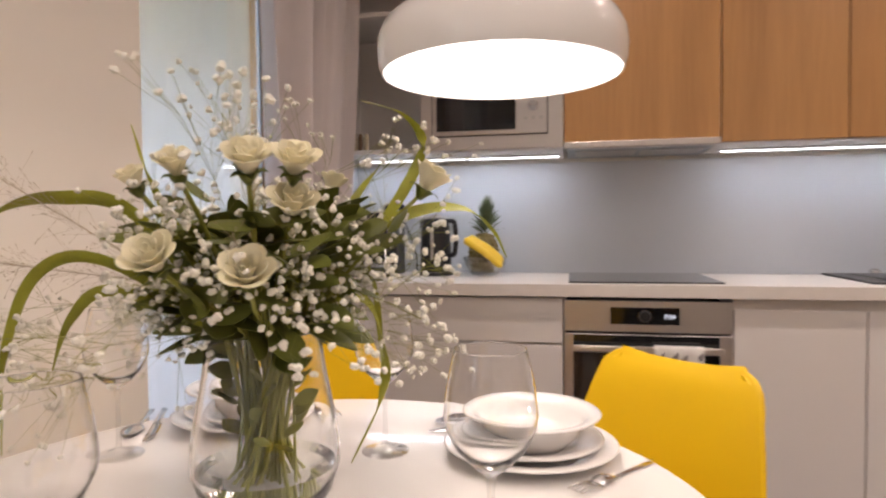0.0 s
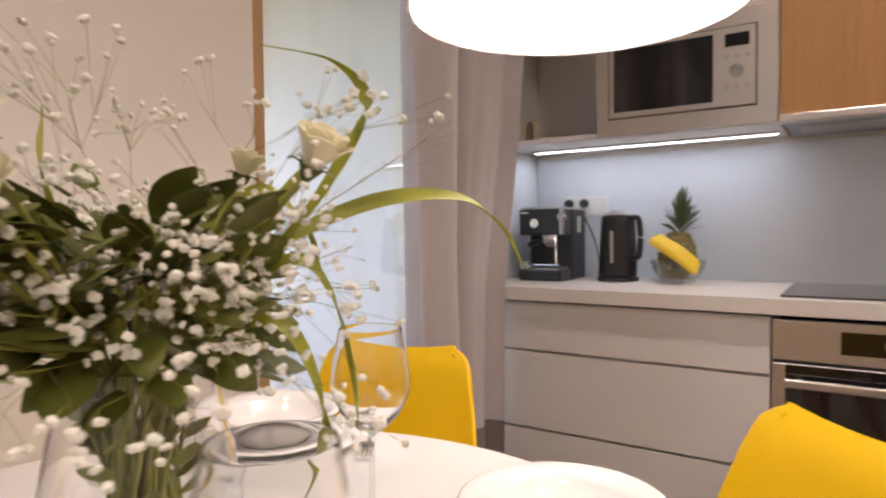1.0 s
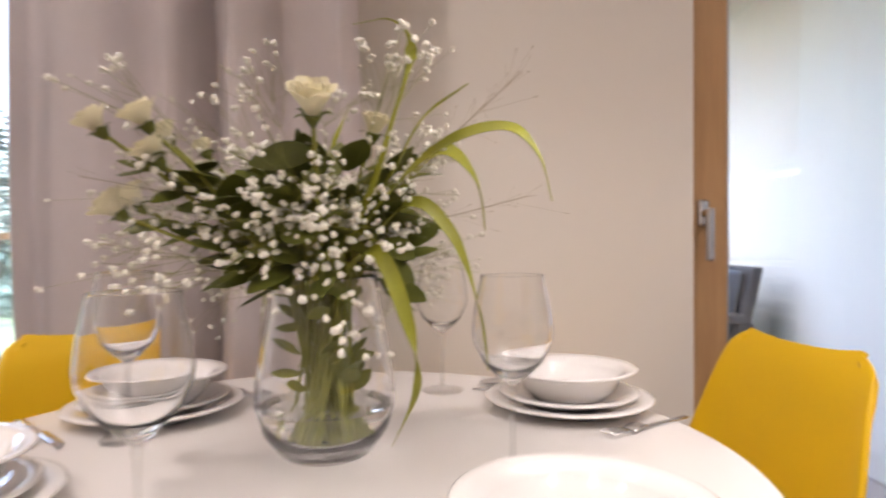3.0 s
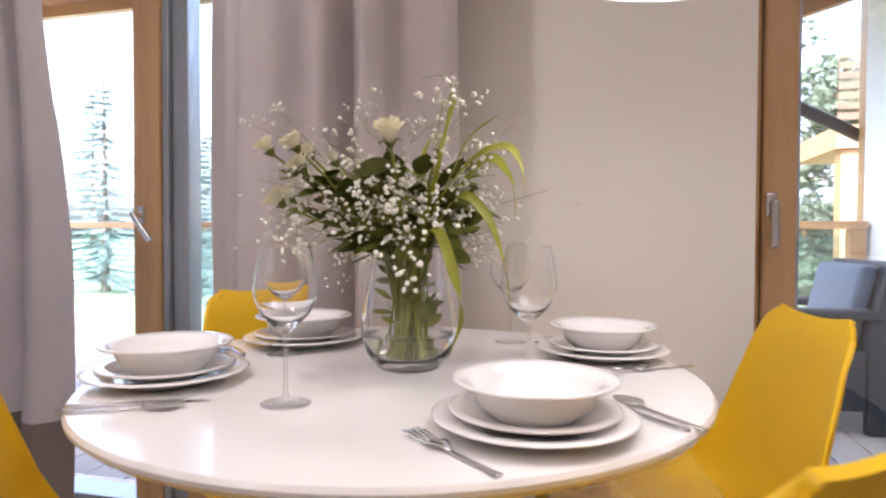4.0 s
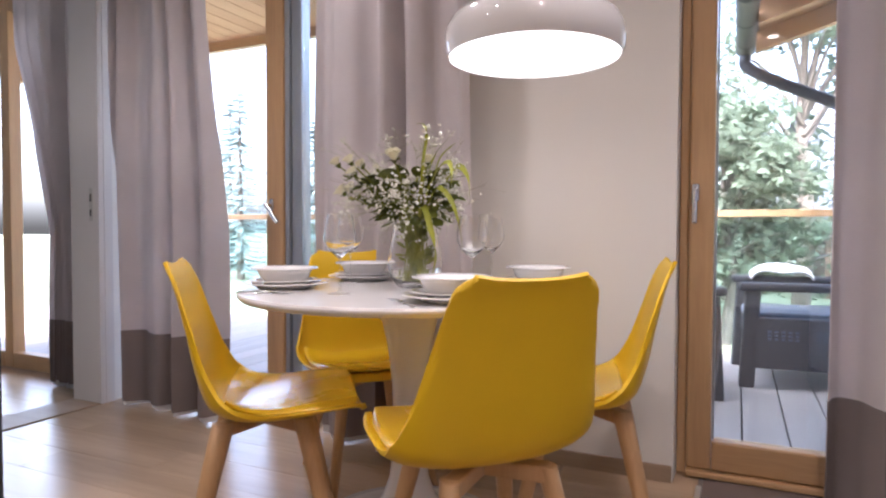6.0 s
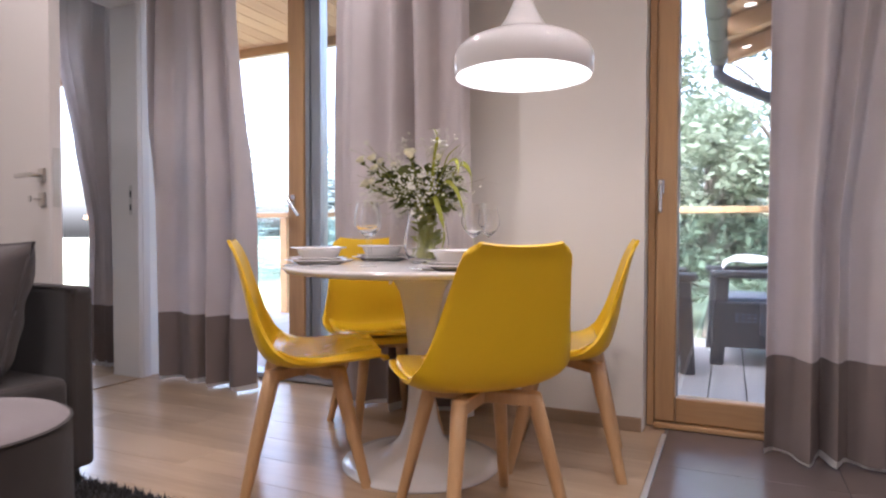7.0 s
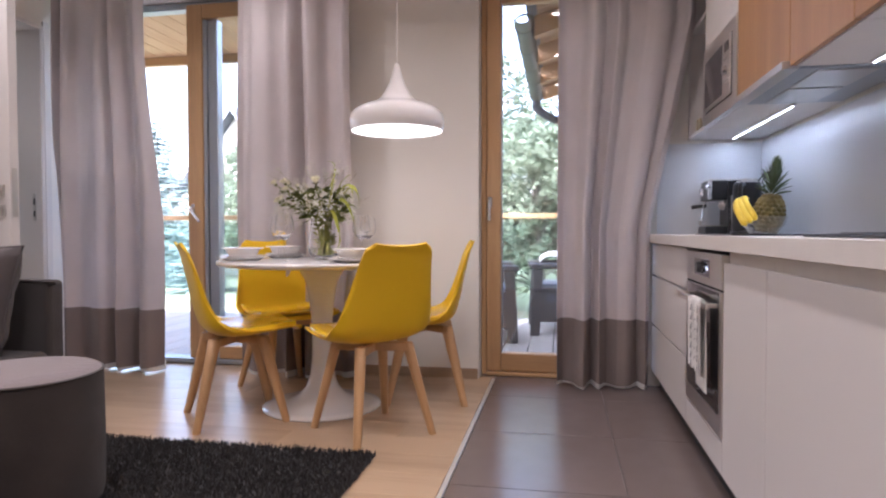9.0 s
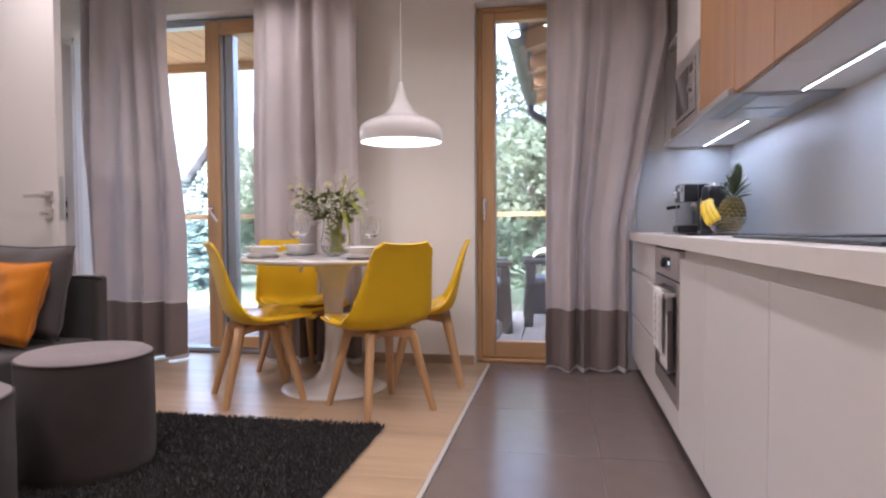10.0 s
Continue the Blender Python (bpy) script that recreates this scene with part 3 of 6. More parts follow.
stick(casing, "strike_plate", LEFT_X - 0.055, LEFT_X - 0.03, DOORWAY[1] - 0.033, DOORWAY[1] - 0.0305, 0.95, 1.12, M["nickel"], 0.001, "satin steel strike plate")
stick(casing, "strike_recess", LEFT_X - 0.049, LEFT_X - 0.036, DOORWAY[1] - 0.0345, DOORWAY[1] - 0.0335, 0.975, 1.01, M["dark"], 0.0004)
stick(casing, "strike_recess", LEFT_X - 0.049, LEFT_X - 0.036, DOORWAY[1] - 0.0345, DOORWAY[1] - 0.0335, 1.05, 1.09, M["dark"], 0.0004)
stick(casing, "sill", jx0, jx1, DOORWAY[0] + 0.031, DOORWAY[1] - 0.031, 0.0, 0.006, M["base_wood"], 0.002)

leaf = thing("door_2", "white inner door standing open with satin levers", "door", kind="structure",
             at=Matrix.Translation((LEFT_X - 0.04, DOORWAY[0] + 0.031, 0.012)) @ pose(0, 0, 0, 0, 0, -12.5))
stick(leaf, "door_leaf", 0.02, 0.905, -0.04, 0.0, 0.012, 2.155, M["door"], 0.003)
stick(leaf, "lock_plate", 0.9052, 0.907, -0.032, -0.008, 0.93, 1.15, M["nickel"], 0.0006)
for zz in (1.05, 0.96):
    rose_pl = part("rosette", box(0.82, 0.872, -0.052, -0.0405, zz - 0.026, zz + 0.026, 0.003), M["nickel"], leaf, "square satin rosette")
    if zz > 1:
        part("lever", merge(tube([(0.846, -0.05, zz), (0.846, -0.09, zz)], 0.009, 10), box(0.72, 0.857, -0.098, -0.082, zz - 0.009, zz + 0.009, 0.004)), M["nickel"], rose_pl)
    else:
        part("key", merge(tube([(0.846, -0.05, zz), (0.846, -0.075, zz)], 0.004, 8), box(0.833, 0.859, -0.09, -0.086, zz - 0.012, zz + 0.012, 0.001)), M["nickel"], rose_pl)


# ---- curtains ----
def curtain(name, label, x_left, x_right, y, folds, amp, seed, hem_z=0.352, bottom=0.034, top=2.52, group="grey curtains"):
    """A hanging cloth in uneven folds, with a darker band sewn on below; x_left and x_right are functions of the height."""
    rnd = random.Random(seed)
    n = folds * 14
    ph = [0.0]
    for k in range(n):
        ph.append(ph[-1] + (1 + 0.55 * math.sin(k * 0.21 + seed) + 0.25 * rnd.uniform(-1, 1)))
    ph = [p / ph[-1] * folds * 2 * math.pi for p in ph]
    depth = [1 + 0.4 * math.sin(1.7 * p / 6.28 + seed * 2.1) for p in ph]

    def point(k, z):
        u = k / n
        a, b = x_left(z), x_right(z)
        s = math.sin(ph[k] + 0.25 * math.sin(z * 1.6 + seed))
        s = math.copysign(abs(s) ** 0.55, s)
        loose = 0.75 + 0.35 * (1 - z / top)
        return Vector((a + (b - a) * u + 0.12 * amp * math.sin(2 * ph[k] + 0.4 * z), y + amp * depth[k] * s * loose + 0.012 * math.sin(z * 2.3 + u * 5 + seed), z))

    def cloth(z0, z1, rows, out=0.0, wavy=0.0):
        g = []
        for r in range(rows + 1):
            row = []
            for k in range(n + 1):
                z = z0 + (z1 - z0) * r / rows
                if wavy and r == 0:
                    z += wavy * math.sin(ph[k] * 0.5 + seed) + wavy * 0.5
                p = point(k, z)
                row.append(p + Vector((0, -out, 0)))
            g.append(row)
        return sheet(g, 0.0035)

    t = thing(name, label, "curtain", group)
    cl = part("cloth", cloth(hem_z + 0.001, top, 26), M["curtain"], t, smooth=True)
    hb = part("hem_band", cloth(bottom, hem_z, 6, 0.001, 0.010), M["hem"], t, "darker brown-grey hem band", smooth=True)
    for ob in (cl, hb):
        for p in ob.data.polygons:
            if abs(p.normal.z) > 0.6:
                p.use_smooth = False
    # white strip below the hem, coloured in place of daylight passing under it
    part("lining_edge", sheet([[point(k, 0.010) + Vector((0, 0.010, 0.0)) for k in range(n + 1)], [point(k, bottom + 0.04) + Vector((0, 0.010, 0)) for k in range(n + 1)]], 0.002), M["blanket"], t, "white strip standing for light under the hem", smooth=True)
    return t


def lerp_z(a, b):
    return lambda z: a + (b - a) * min(1, max(0, (z - 0.9) / 1.1))


curtain("curtain", "lilac-grey linen curtain drawn beside the terrace window", lambda z: -1.86, lerp_z(-1.12, -1.20), 0.45, 4, 0.05, 1, hem_z=0.392, bottom=0.028)
curtain("curtain", "lilac-grey linen curtain gathered between the windows", lerp_z(-0.60, -0.595), lerp_z(0.125, 0.11), 0.47, 4, 0.05, 2, hem_z=0.392)
curtain("curtain", "grey linen curtain drawn beside the kitchen counter", lambda z: 1.312, lerp_z(1.80, 2.03), 0.50, 4, 0.05, 3, hem_z=0.385, bottom=0.026)
curtain("curtain", "grey linen curtain of the next room", lerp_z(-2.50, -2.88), lambda z: -2.26, 0.54, 5, 0.035, 4, hem_z=0.39)
structure("trim", box(-1.93, 2.05, 0.40, 0.50, 2.545, 2.575, 0.004), M["white_strip"], "white curtain track under the ceiling", "curtain track")


# ---- dining table and lamp ----
TX, TY, TZ, TR = 0.152, -0.088, 0.734, 0.5
table = thing("dining_table", "round white pedestal dining table with trumpet foot", "table", at=pose(TX, TY, 0))
part("tabletop", lathe([(0, TZ - 0.028), (TR - 0.05, TZ - 0.028), (TR - 0.012, TZ - 0.022), (TR - 0.001, TZ - 0.012), (TR, TZ - 0.006), (TR - 0.004, TZ), (0, TZ)], 96), M["table"], table, smooth=False)
part("pedestal", lathe([(0, 0), (0.289, 0), (0.293, 0.004), (0.29, 0.011), (0.25, 0.018), (0.17, 0.032), (0.115, 0.06), (0.08, 0.10), (0.06, 0.16), (0.051, 0.24), (0.049, 0.34), (0.053, 0.45), (0.064, 0.55), (0.082, 0.63), (0.11, 0.68), (0.14, TZ - 0.0285), (0, TZ - 0.0285)], 64), M["table"], table, smooth=True)

lamp = thing("pendant_lamp", "glossy white spun pendant lamp over the table, lit", "pendant lamp", at=pose(*LAMP, LAMP_Z))
prof = [(0.211, 0.0), (0.216, 0.012), (0.2185, 0.035), (0.217, 0.058), (0.208, 0.08), (0.188, 0.098), (0.16, 0.112), (0.125, 0.124), (0.095, 0.138), (0.07, 0.158), (0.05, 0.186), (0.034, 0.22), (0.022, 0.258), (0.013, 0.29), (0.008, 0.305)]
prof = [(r * 0.985, z) for r, z in prof]
inner = [(max(0.004, r - 0.003), z + 0.0005) for r, z in prof[::-1]]
part("shade", lathe(prof + inner, 72, True), M["lamp"], lamp, smooth=True)
part("diffuser", lathe([(0, 0.008), (0.2035, 0.003), (0.206, 0.011), (0, 0.012)], 48), M["lamp_in"], lamp, "glowing white inner shade")
part("cord", tube([(0, 0, 0.3), (0, 0, CEIL - LAMP_Z - 0.02)], 0.0028, 8), M["lamp"], lamp)
part("canopy", lathe([(0, CEIL - LAMP_Z - 0.03), (0.045, CEIL - LAMP_Z - 0.03), (0.05, CEIL - LAMP_Z - 0.001), (0, CEIL - LAMP_Z - 0.001)], 32), M["lamp"], lamp)

spot = None
for sx, sy in SPOTS:
    if spot is None:
        spot = thing("ceiling_spot", "small round recessed ceiling spotlight, lit", "spotlight", "ceiling spotlights", at=pose(sx, sy, CEIL))
        part("ring", lathe([(0.045, -0.001), (0.058, -0.001), (0.056, -0.008), (0.046, -0.006)], 24, True), M["nickel"], spot)
        part("lens", lathe([(0, -0.004), (0.044, -0.004), (0.044, -0.002), (0, -0.002)], 24), M["spot"], spot)
    else:
        copy_thing(spot, pose(sx, sy, CEIL))


# ---- chairs ----
def shell_grid(nu=34, nv=22, lift=0.0, inset=0.0, u0=0.0, u1=1.0):
    spine = bend([(0.266, 0, 0.412), (0.248, 0, 0.434), (0.15, 0, 0.428), (0.02, 0, 0.409), (-0.075, 0, 0.411), (-0.138, 0, 0.446), (-0.168, 0, 0.53), (-0.189, 0, 0.64), (-0.212, 0, 0.740), (-0.224, 0, 0.786), (-0.240, 0, 0.819)], 8)
    wid = [0.185, 0.205, 0.232, 0.240, 0.240, 0.236, 0.218, 0.196, 0.175, 0.165, 0.162]
    rows = []
    for i in range(nu + 1):
        u = u0 + (u1 - u0) * (1 - (1 - i / nu) ** 1.25 if u1 == 1 else i / nu)
        f = u * (len(spine) - 1)
        k = min(int(f), len(spine) - 2)
        c = spine[k].lerp(spine[k + 1], f - k)
        d = (spine[k + 1] - spine[k]).normalized()
        nrm = Vector((-d.z, 0, d.x)) if Vector((-d.z, 0, d.x)).dot(Vector((0.4, 0, 1))) > 0 else Vector((d.z, 0, -d.x))
        g = u * (len(wid) - 1)
        j = min(int(g), len(wid) - 2)
        w = wid[j] + (wid[j + 1] - wid[j]) * (g - j) - inset
        near = max(0.12, min(1, (1 - u) / 0.10))
        w -= 0.06 * (1 - math.sqrt(max(0, 1 - (1 - near) ** 2)))
        row = []
        for v in range(nv + 1):
            s = -1 + 2 * v / nv
            curve = abs(s) ** 2.2 * (0.018 * min(1, (1 - u) / 0.2) + 0.052 * math.exp(-((u - 0.48) / 0.19) ** 2))
            corner = 0.020 * max(0, (0.14 - u) / 0.14) * abs(s) ** 4
            flare = -0.012 * max(0, (abs(s) - 0.86) / 0.14) ** 1.5 * min(1, (1 - u) / 0.15)
            p = c + nrm * (curve + flare + lift * (1 - abs(s) ** 6)) + d * corner + Vector((0, w * math.sin(s * math.pi / 2 * 0.97) / math.sin(math.pi / 2 * 0.97), 0))
            p.z += max(0, (u - 0.75) / 0.25) ** 1.5 * (0.020 * s * s - 0.030 * abs(s) ** 10)
            row.append(p)
        rows.append(row)
    return rows


chair = thing("dining_chair", "yellow moulded shell chair with padded seat and beech legs", "chair", "chairs round the table")
part("shell", sheet(shell_grid(), 0.011), M["yellow"], chair, smooth=True)
part("seat_pad", sheet(shell_grid(12, 14, 0.017, 0.022, 0.10, 0.46), 0.008), M["pad"], chair, "yellow leather seat pad", smooth=True)
for sx in (1, -1):
    for sy in (1, -1):
        bm = bmesh.new()
        top, foot = Vector((0.105 * sx, 0.115 * sy, 0.392)), Vector((0.195 * sx, 0.185 * sy, 0.0))
        rings = []
        for k, (a, b) in enumerate(((0.029, 0.023), (0.027, 0.021), (0.0175, 0.016))):
            c = top.lerp(foot, (0, 0.25, 1)[k])
            rings.append([bm.verts.new(c + Vector((a * math.cos(t), b * math.sin(t), 0))) for t in [math.pi * (j + 0.5) / 5 for j in range(10)]])
        for a, b in zip(rings, rings[1:]):
            for j in range(10):
                bm.faces.new((a[j], b[j], b[(j + 1) % 10], a[(j + 1) % 10]))
        bm.faces.new(rings[0]), bm.faces.new(rings[-1][::-1])
        bmesh.ops.recalc_face_normals(bm, faces=bm.faces)
        part("leg", bm, M["leg"], chair, smooth=True)
for ang in (47, -47):
    part("cross_bar", moved(box(-0.165, 0.165, -0.022, 0.022, 0.355 + (0.0006 if ang > 0 else 0), 0.394 + (0.0006 if ang > 0 else 0), 0.006), pose(0, 0, 0, 0, 0, ang)), M["leg"], chair)
chair.matrix_world = pose(0.519, -0.434, 0, 0, 0, 137.5)
for cx, cy, ca in ((-0.178, -0.352, 38.5), (0.633, 0.163, 191), (-0.185, 0.21, -40)):
    copy_thing(chair, pose(cx, cy, 0, 0, 0, ca))


# ---- table settings ----
def plate_mesh(r, h, well):
    out = [(0, 0.0), (well * 0.92, 0.0), (well, 0.004), (r * 0.86, h * 0.72), (r - 0.002, h - 0.002), (r, h), (r - 0.003, h + 0.001), (r * 0.85, h * 0.72 + 0.005), (well, 0.0075), (well * 0.9, 0.006), (0, 0.006)]
    return lathe(out, 56)


def bowl_mesh(r, h):
    out = [(0, 0), (r * 0.54, 0), (r * 0.57, 0.004), (r * 0.70, h * 0.35), (r * 0.775, h * 0.76), (r * 0.82, h * 0.89), (r - 0.002, h - 0.003), (r, h), (r - 0.003, h + 0.0015), (r * 0.81, h * 0.93), (r * 0.75, h * 0.76), (r * 0.66, h * 0.36), (r * 0.52, 0.009), (0, 0.007)]
    return lathe(out, 56)


def fork_mesh():
    bm = box(-0.095, 0.0, -0.004, 0.004, 0.0, 0.0028, 0.001)
    for p in bm.verts:
        if p.co.x < -0.05:
            p.co.y *= 1.5
        p.co.z += 0.006 * math.sin((p.co.x + 0.095) / 0.095 * math.pi)
    g = []
    for i in range(9):
        u = i / 8
        w = 0.004 + 0.009 * min(1, u * 1.8)
        g.append([Vector((0.0 + 0.045 * u, w * s, 0.002 + 0.005 * math.sin(u * math.pi))) for s in (-1, -0.5, 0, 0.5, 1)])
    merge(bm, sheet(g, 0.0018))
    for k in range(4):
        y = -0.0112 + k * 0.0075
        merge(bm, sheet([[Vector((0.044 + 0.05 * u, y + dy, 0.0025 + 0.004 * math.sin(u * 2.4))) for dy in (-0.0016, 0.0016)] for u in (0, 0.33, 0.66, 1)], 0.0018))
    return bm


def knife_mesh():
    bm = box(-0.105, 0.0, -0.0055, 0.0055, 0.0, 0.005, 0.002)
    g = [[Vector((0.11 * u, -0.005, 0.0035)), Vector((0.11 * u, -0.005 + 0.017 * min(1, 2.2 * (1 - u) ** 0.6), 0.0015))] for u in [i / 10 for i in range(11)]]
    return merge(bm, sheet(g, 0.0012))


def spoon_mesh():
    bm = box(-0.125, 0.0, -0.0035, 0.0035, 0.0, 0.0028, 0.001)
    for p in bm.verts:
        if p.co.x < -0.06:
            p.co.y *= 1.7
        p.co.z += 0.007 * math.sin((p.co.x + 0.125) / 0.125 * math.pi)
    g = []
    for i in range(9):
        u = i / 8
        w = 0.021 * math.sin(math.pi * (0.07 + 0.9 * u)) ** 0.7
        g.append([Vector((0.062 * u, w * s, 0.006 - 0.0055 * (1 - s * s) * math.sin(math.pi * u) + 0.0005)) for s in (-1, -0.6, -0.2, 0.2, 0.6, 1)])
    return merge(bm, sheet(g, 0.0014))


PROTO = {}


def place(kind, name, mesh_fn, material, label, category, group, m):
    if kind not in PROTO:
        bm = mesh_fn()
        for f in bm.faces:
            f.smooth = True
        me = bpy.data.meshes.new(name)
        bm.to_mesh(me)
        bm.free()
        me.materials.append(material)
        PROTO[kind] = me
    ob = new(name, PROTO[kind])
    ob.matrix_world = m
    return tagged(ob, label, category, group)


SETTINGS = [(0.41, -0.345, 136), (-0.188, -0.252, 32), (0.485, 0.145, 210), (-0.135, 0.112, -38)]
for px, py, face in SETTINGS:
    base = Matrix.Translation((px, py, TZ)) @ pose(0, 0, 0, 0, 0, face)
    up = lambda z: base @ Matrix.Translation((0, 0, z))
    place("dinner", "dinner_plate", lambda: plate_mesh(0.126, 0.018, 0.084), M["china"], "large white china plate on the table", "plate", "dinner plates", up(0.0005))
    place("side", "side_plate", lambda: plate_mesh(0.105, 0.016, 0.069), M["china"], "white china plate stacked on a larger one", "plate", "side plates", up(0.0105))
    place("bowl", "soup_bowl", lambda: bowl_mesh(0.102, 0.045), M["china"], "white wide-rimmed soup bowl on two plates", "bowl", "soup bowls", up(0.0170))
    for kind, name, fn, dx, dy, turn in (("fork", "fork", fork_mesh, -0.025, 0.136, 4), ("knife", "knife", knife_mesh, -0.02, -0.150, -3), ("spoon", "spoon", spoon_mesh, -0.01, -0.178, -6)):
        place(kind, name, fn, M["chrome"], "polished steel %s beside the plates" % name, name, name + "s on the table", base @ pose(dx, dy, 0.0008, 0, 0, turn) @ Matrix.Scale(0.86, 4))


def wine_glass_mesh():
    out = [(0.0062, 0.104), (0.018, 0.1135), (0.034, 0.130), (0.0445, 0.152), (0.046, 0.165), (0.043, 0.192), (0.037, 0.220), (0.0358, 0.2268), (0.03565, 0.2274), (0.0354, 0.2276)]
    inn = [(0.0351, 0.2274), (0.0351, 0.2268), (0.0363, 0.220), (0.0423, 0.192), (0.0453, 0.165), (0.0437, 0.152), (0.0332, 0.1315), (0.017, 0.1175), (0, 0.1145)]
    return closed(lathe([(0, 0.1025)] + out + inn, 48))


def glass_foot_mesh():
    return closed(lathe([(0, 0.0), (0.036, 0.0), (0.0365, 0.0015), (0.02, 0.004), (0.006, 0.009), (0.0038, 0.02), (0.0034, 0.06), (0.0037, 0.09), (0.0058, 0.1015), (0, 0.102)], 40))


GLASSES = [(0.067, -0.332), (0.376, -0.135), (0.29, 0.245), (-0.112, -0.012)]
wine = None
for gx, gy in GLASSES:
    if wine is None:
        wine = thing("wine_glass", "empty clear stemmed wine glass on the table", "wine glass", "wine glasses", at=pose(gx, gy, TZ + 0.0005) @ Matrix.Scale(0.955, 4))
        for ob in (part("bowl", wine_glass_mesh(), M["glass"], wine, smooth=True), part("stem", glass_foot_mesh(), M["glass_stem"], wine, smooth=True)):
            ob.visible_shadow = False
    else:
        copy_thing(wine, pose(gx, gy, TZ + 0.0005))


# ---- vase and flowers ----
VX, VY = 0.157, -0.06
vase = thing("vase", "clear glass vase half full of water on the table", "vase", at=pose(VX, VY, TZ))
vo = [(0, 0.0), (0.050, 0.0), (0.056, 0.004), (0.075, 0.03), (0.084, 0.06), (0.083, 0.09), (0.077, 0.125), (0.069, 0.168), (0.0645, 0.199), (0.0635, 0.2125), (0.0632, 0.2137), (0.0626, 0.214)]
vi = [(0.0619, 0.2137), (0.0615, 0.2125), (0.0622, 0.199), (0.066, 0.168), (0.074, 0.125), (0.080, 0.09), (0.081, 0.06), (0.072, 0.032), (0.05, 0.014), (0, 0.012)]
gb = part("glass_body", closed(lathe(vo + vi, 64)), M["vase_glass"], vase, smooth=True)
gb.visible_shadow = False
wb = part("water", closed(lathe([(0, 0.014), (0.049, 0.016), (0.071, 0.033), (0.0795, 0.06), (0, 0.061)], 40)), M["water"], vase, "clear water", smooth=False)
wb.visible_shadow = False

rnd = random.Random(11)
bouquet = thing("flower_bouquet", "white roses with gypsophila and grass blades in the vase", "flowers", at=pose(VX, VY, TZ))
NECK = Vector((0, 0, 0.207))


def rose_mesh(open_, size):
    """A rose: petals in three whorls, each a curled sheet, round a tight core."""
    bm = bmesh.new()
    r2 = random.Random(int(size * 9000))
    for ring, (count, rad, h, lean) in enumerate(((3, 0.18, 0.95, 0.05), (4, 0.34, 1.0, 0.16), (5, 0.50, 0.98, 0.20 + 0.22 * open_), (5, 0.64, 0.88, 0.24 + 0.42 * open_))):
        for k in range(count):
            a0 = 2 * math.pi * (k + 0.37 * ring) / count + r2.uniform(-0.15, 0.15)
            half = math.pi / count * 1.35
            g = []
            for i in range(6):
                u = i / 5
                row = []
                for j in range(7):
                    s = -1 + j / 3
                    a = a0 + half * s * (0.55 + 0.45 * math.sin(math.pi * min(1, u * 0.85 + 0.12)))
                    r = rad * size * (0.25 + 0.75 * math.sin(u * 1.35)) + lean * size * u ** 2.5 * (1 - 0.25 * s * s)
                    z = h * size * 1.5 * u * (1 - 0.10 * s * s * u) - lean * size * 0.55 * max(0, u - 0.72) * (1.2 - s * s * 0.4)
                    row.append(Vector((r * math.cos(a), r * math.sin(a), z)))
                g.append(row)
            merge(bm, sheet(g, 0.0007))
    return bm


def sepal_mesh(size):
    bm = lathe([(0, -0.008), (0.003, -0.008), (0.007, -0.001), (size * 0.42, size * 0.22), (size * 0.38, size * 0.23), (0, 0.002)], 12)
    for k in range(5):
        a = 2 * math.pi * k / 5
        g = []
        for i in range(5):
            u = i / 4
            r, z, w = size * (0.3 + 0.5 * u), size * (0.1 + 0.55 * u - 0.5 * u * u), 0.0045 * (1 - u) + 0.0004
            g.append([Vector((r * math.cos(a) - w * s * math.sin(a), r * math.sin(a) + w * s * math.cos(a), z)) for s in (-1, 0, 1)])
        merge(bm, sheet(g, 0.0005))
    return bm


def local(p):
    return Vector((p[0] - 0.117, p[1], p[2] - TZ))


# head centre, size, how far it has opened
ROSES = [(0.0, -0.172, 1.108, 0.0195, 0.75), (0.008, -0.165, 1.072, 0.020, 0.8), (-0.055, -0.16, 1.105, 0.019, 0.45), (-0.022, -0.077, 1.108, 0.017, 0.3), (-0.055, -0.08, 1.03, 0.0205, 0.7), (-0.04, -0.15, 1.018, 0.0205, 0.7),
         (0.186, -0.24, 1.102, 0.0245, 0.25), (0.224, -0.115, 1.105, 0.019, 0.1), (0.0, -0.02, 1.10, 0.015, 0.1)]
for k, (rx, ry, rz, size, op) in enumerate(ROSES):
    head = Vector((rx - VX, ry - VY, rz - TZ))
    d = (head - NECK * 0.75)
    q = (d.normalized() + Vector((-0.25 if op > 0.9 else 0, 0, 0.3))).to_track_quat("Z", "Y").to_matrix().to_4x4()
    m = Matrix.Translation(head) @ q
    flat = Vector((d.x, d.y, 0)).normalized() * 0.045
    stem_pts = bend([Vector((d.x * -0.18, d.y * -0.18, 0.02)), NECK + flat, head - d * 0.3 + Vector((0, 0, 0.01)), head], 6)
    rs = part("rose", moved(rose_mesh(op, size), m), M["rose"], bouquet, "cream white rose head", smooth=True)
    part("sepal", moved(sepal_mesh(size), m), M["leaf"], rs, smooth=True)
    part("rose_stem", tube(stem_pts, 0.0024, 6), M["stem"], rs, smooth=True)


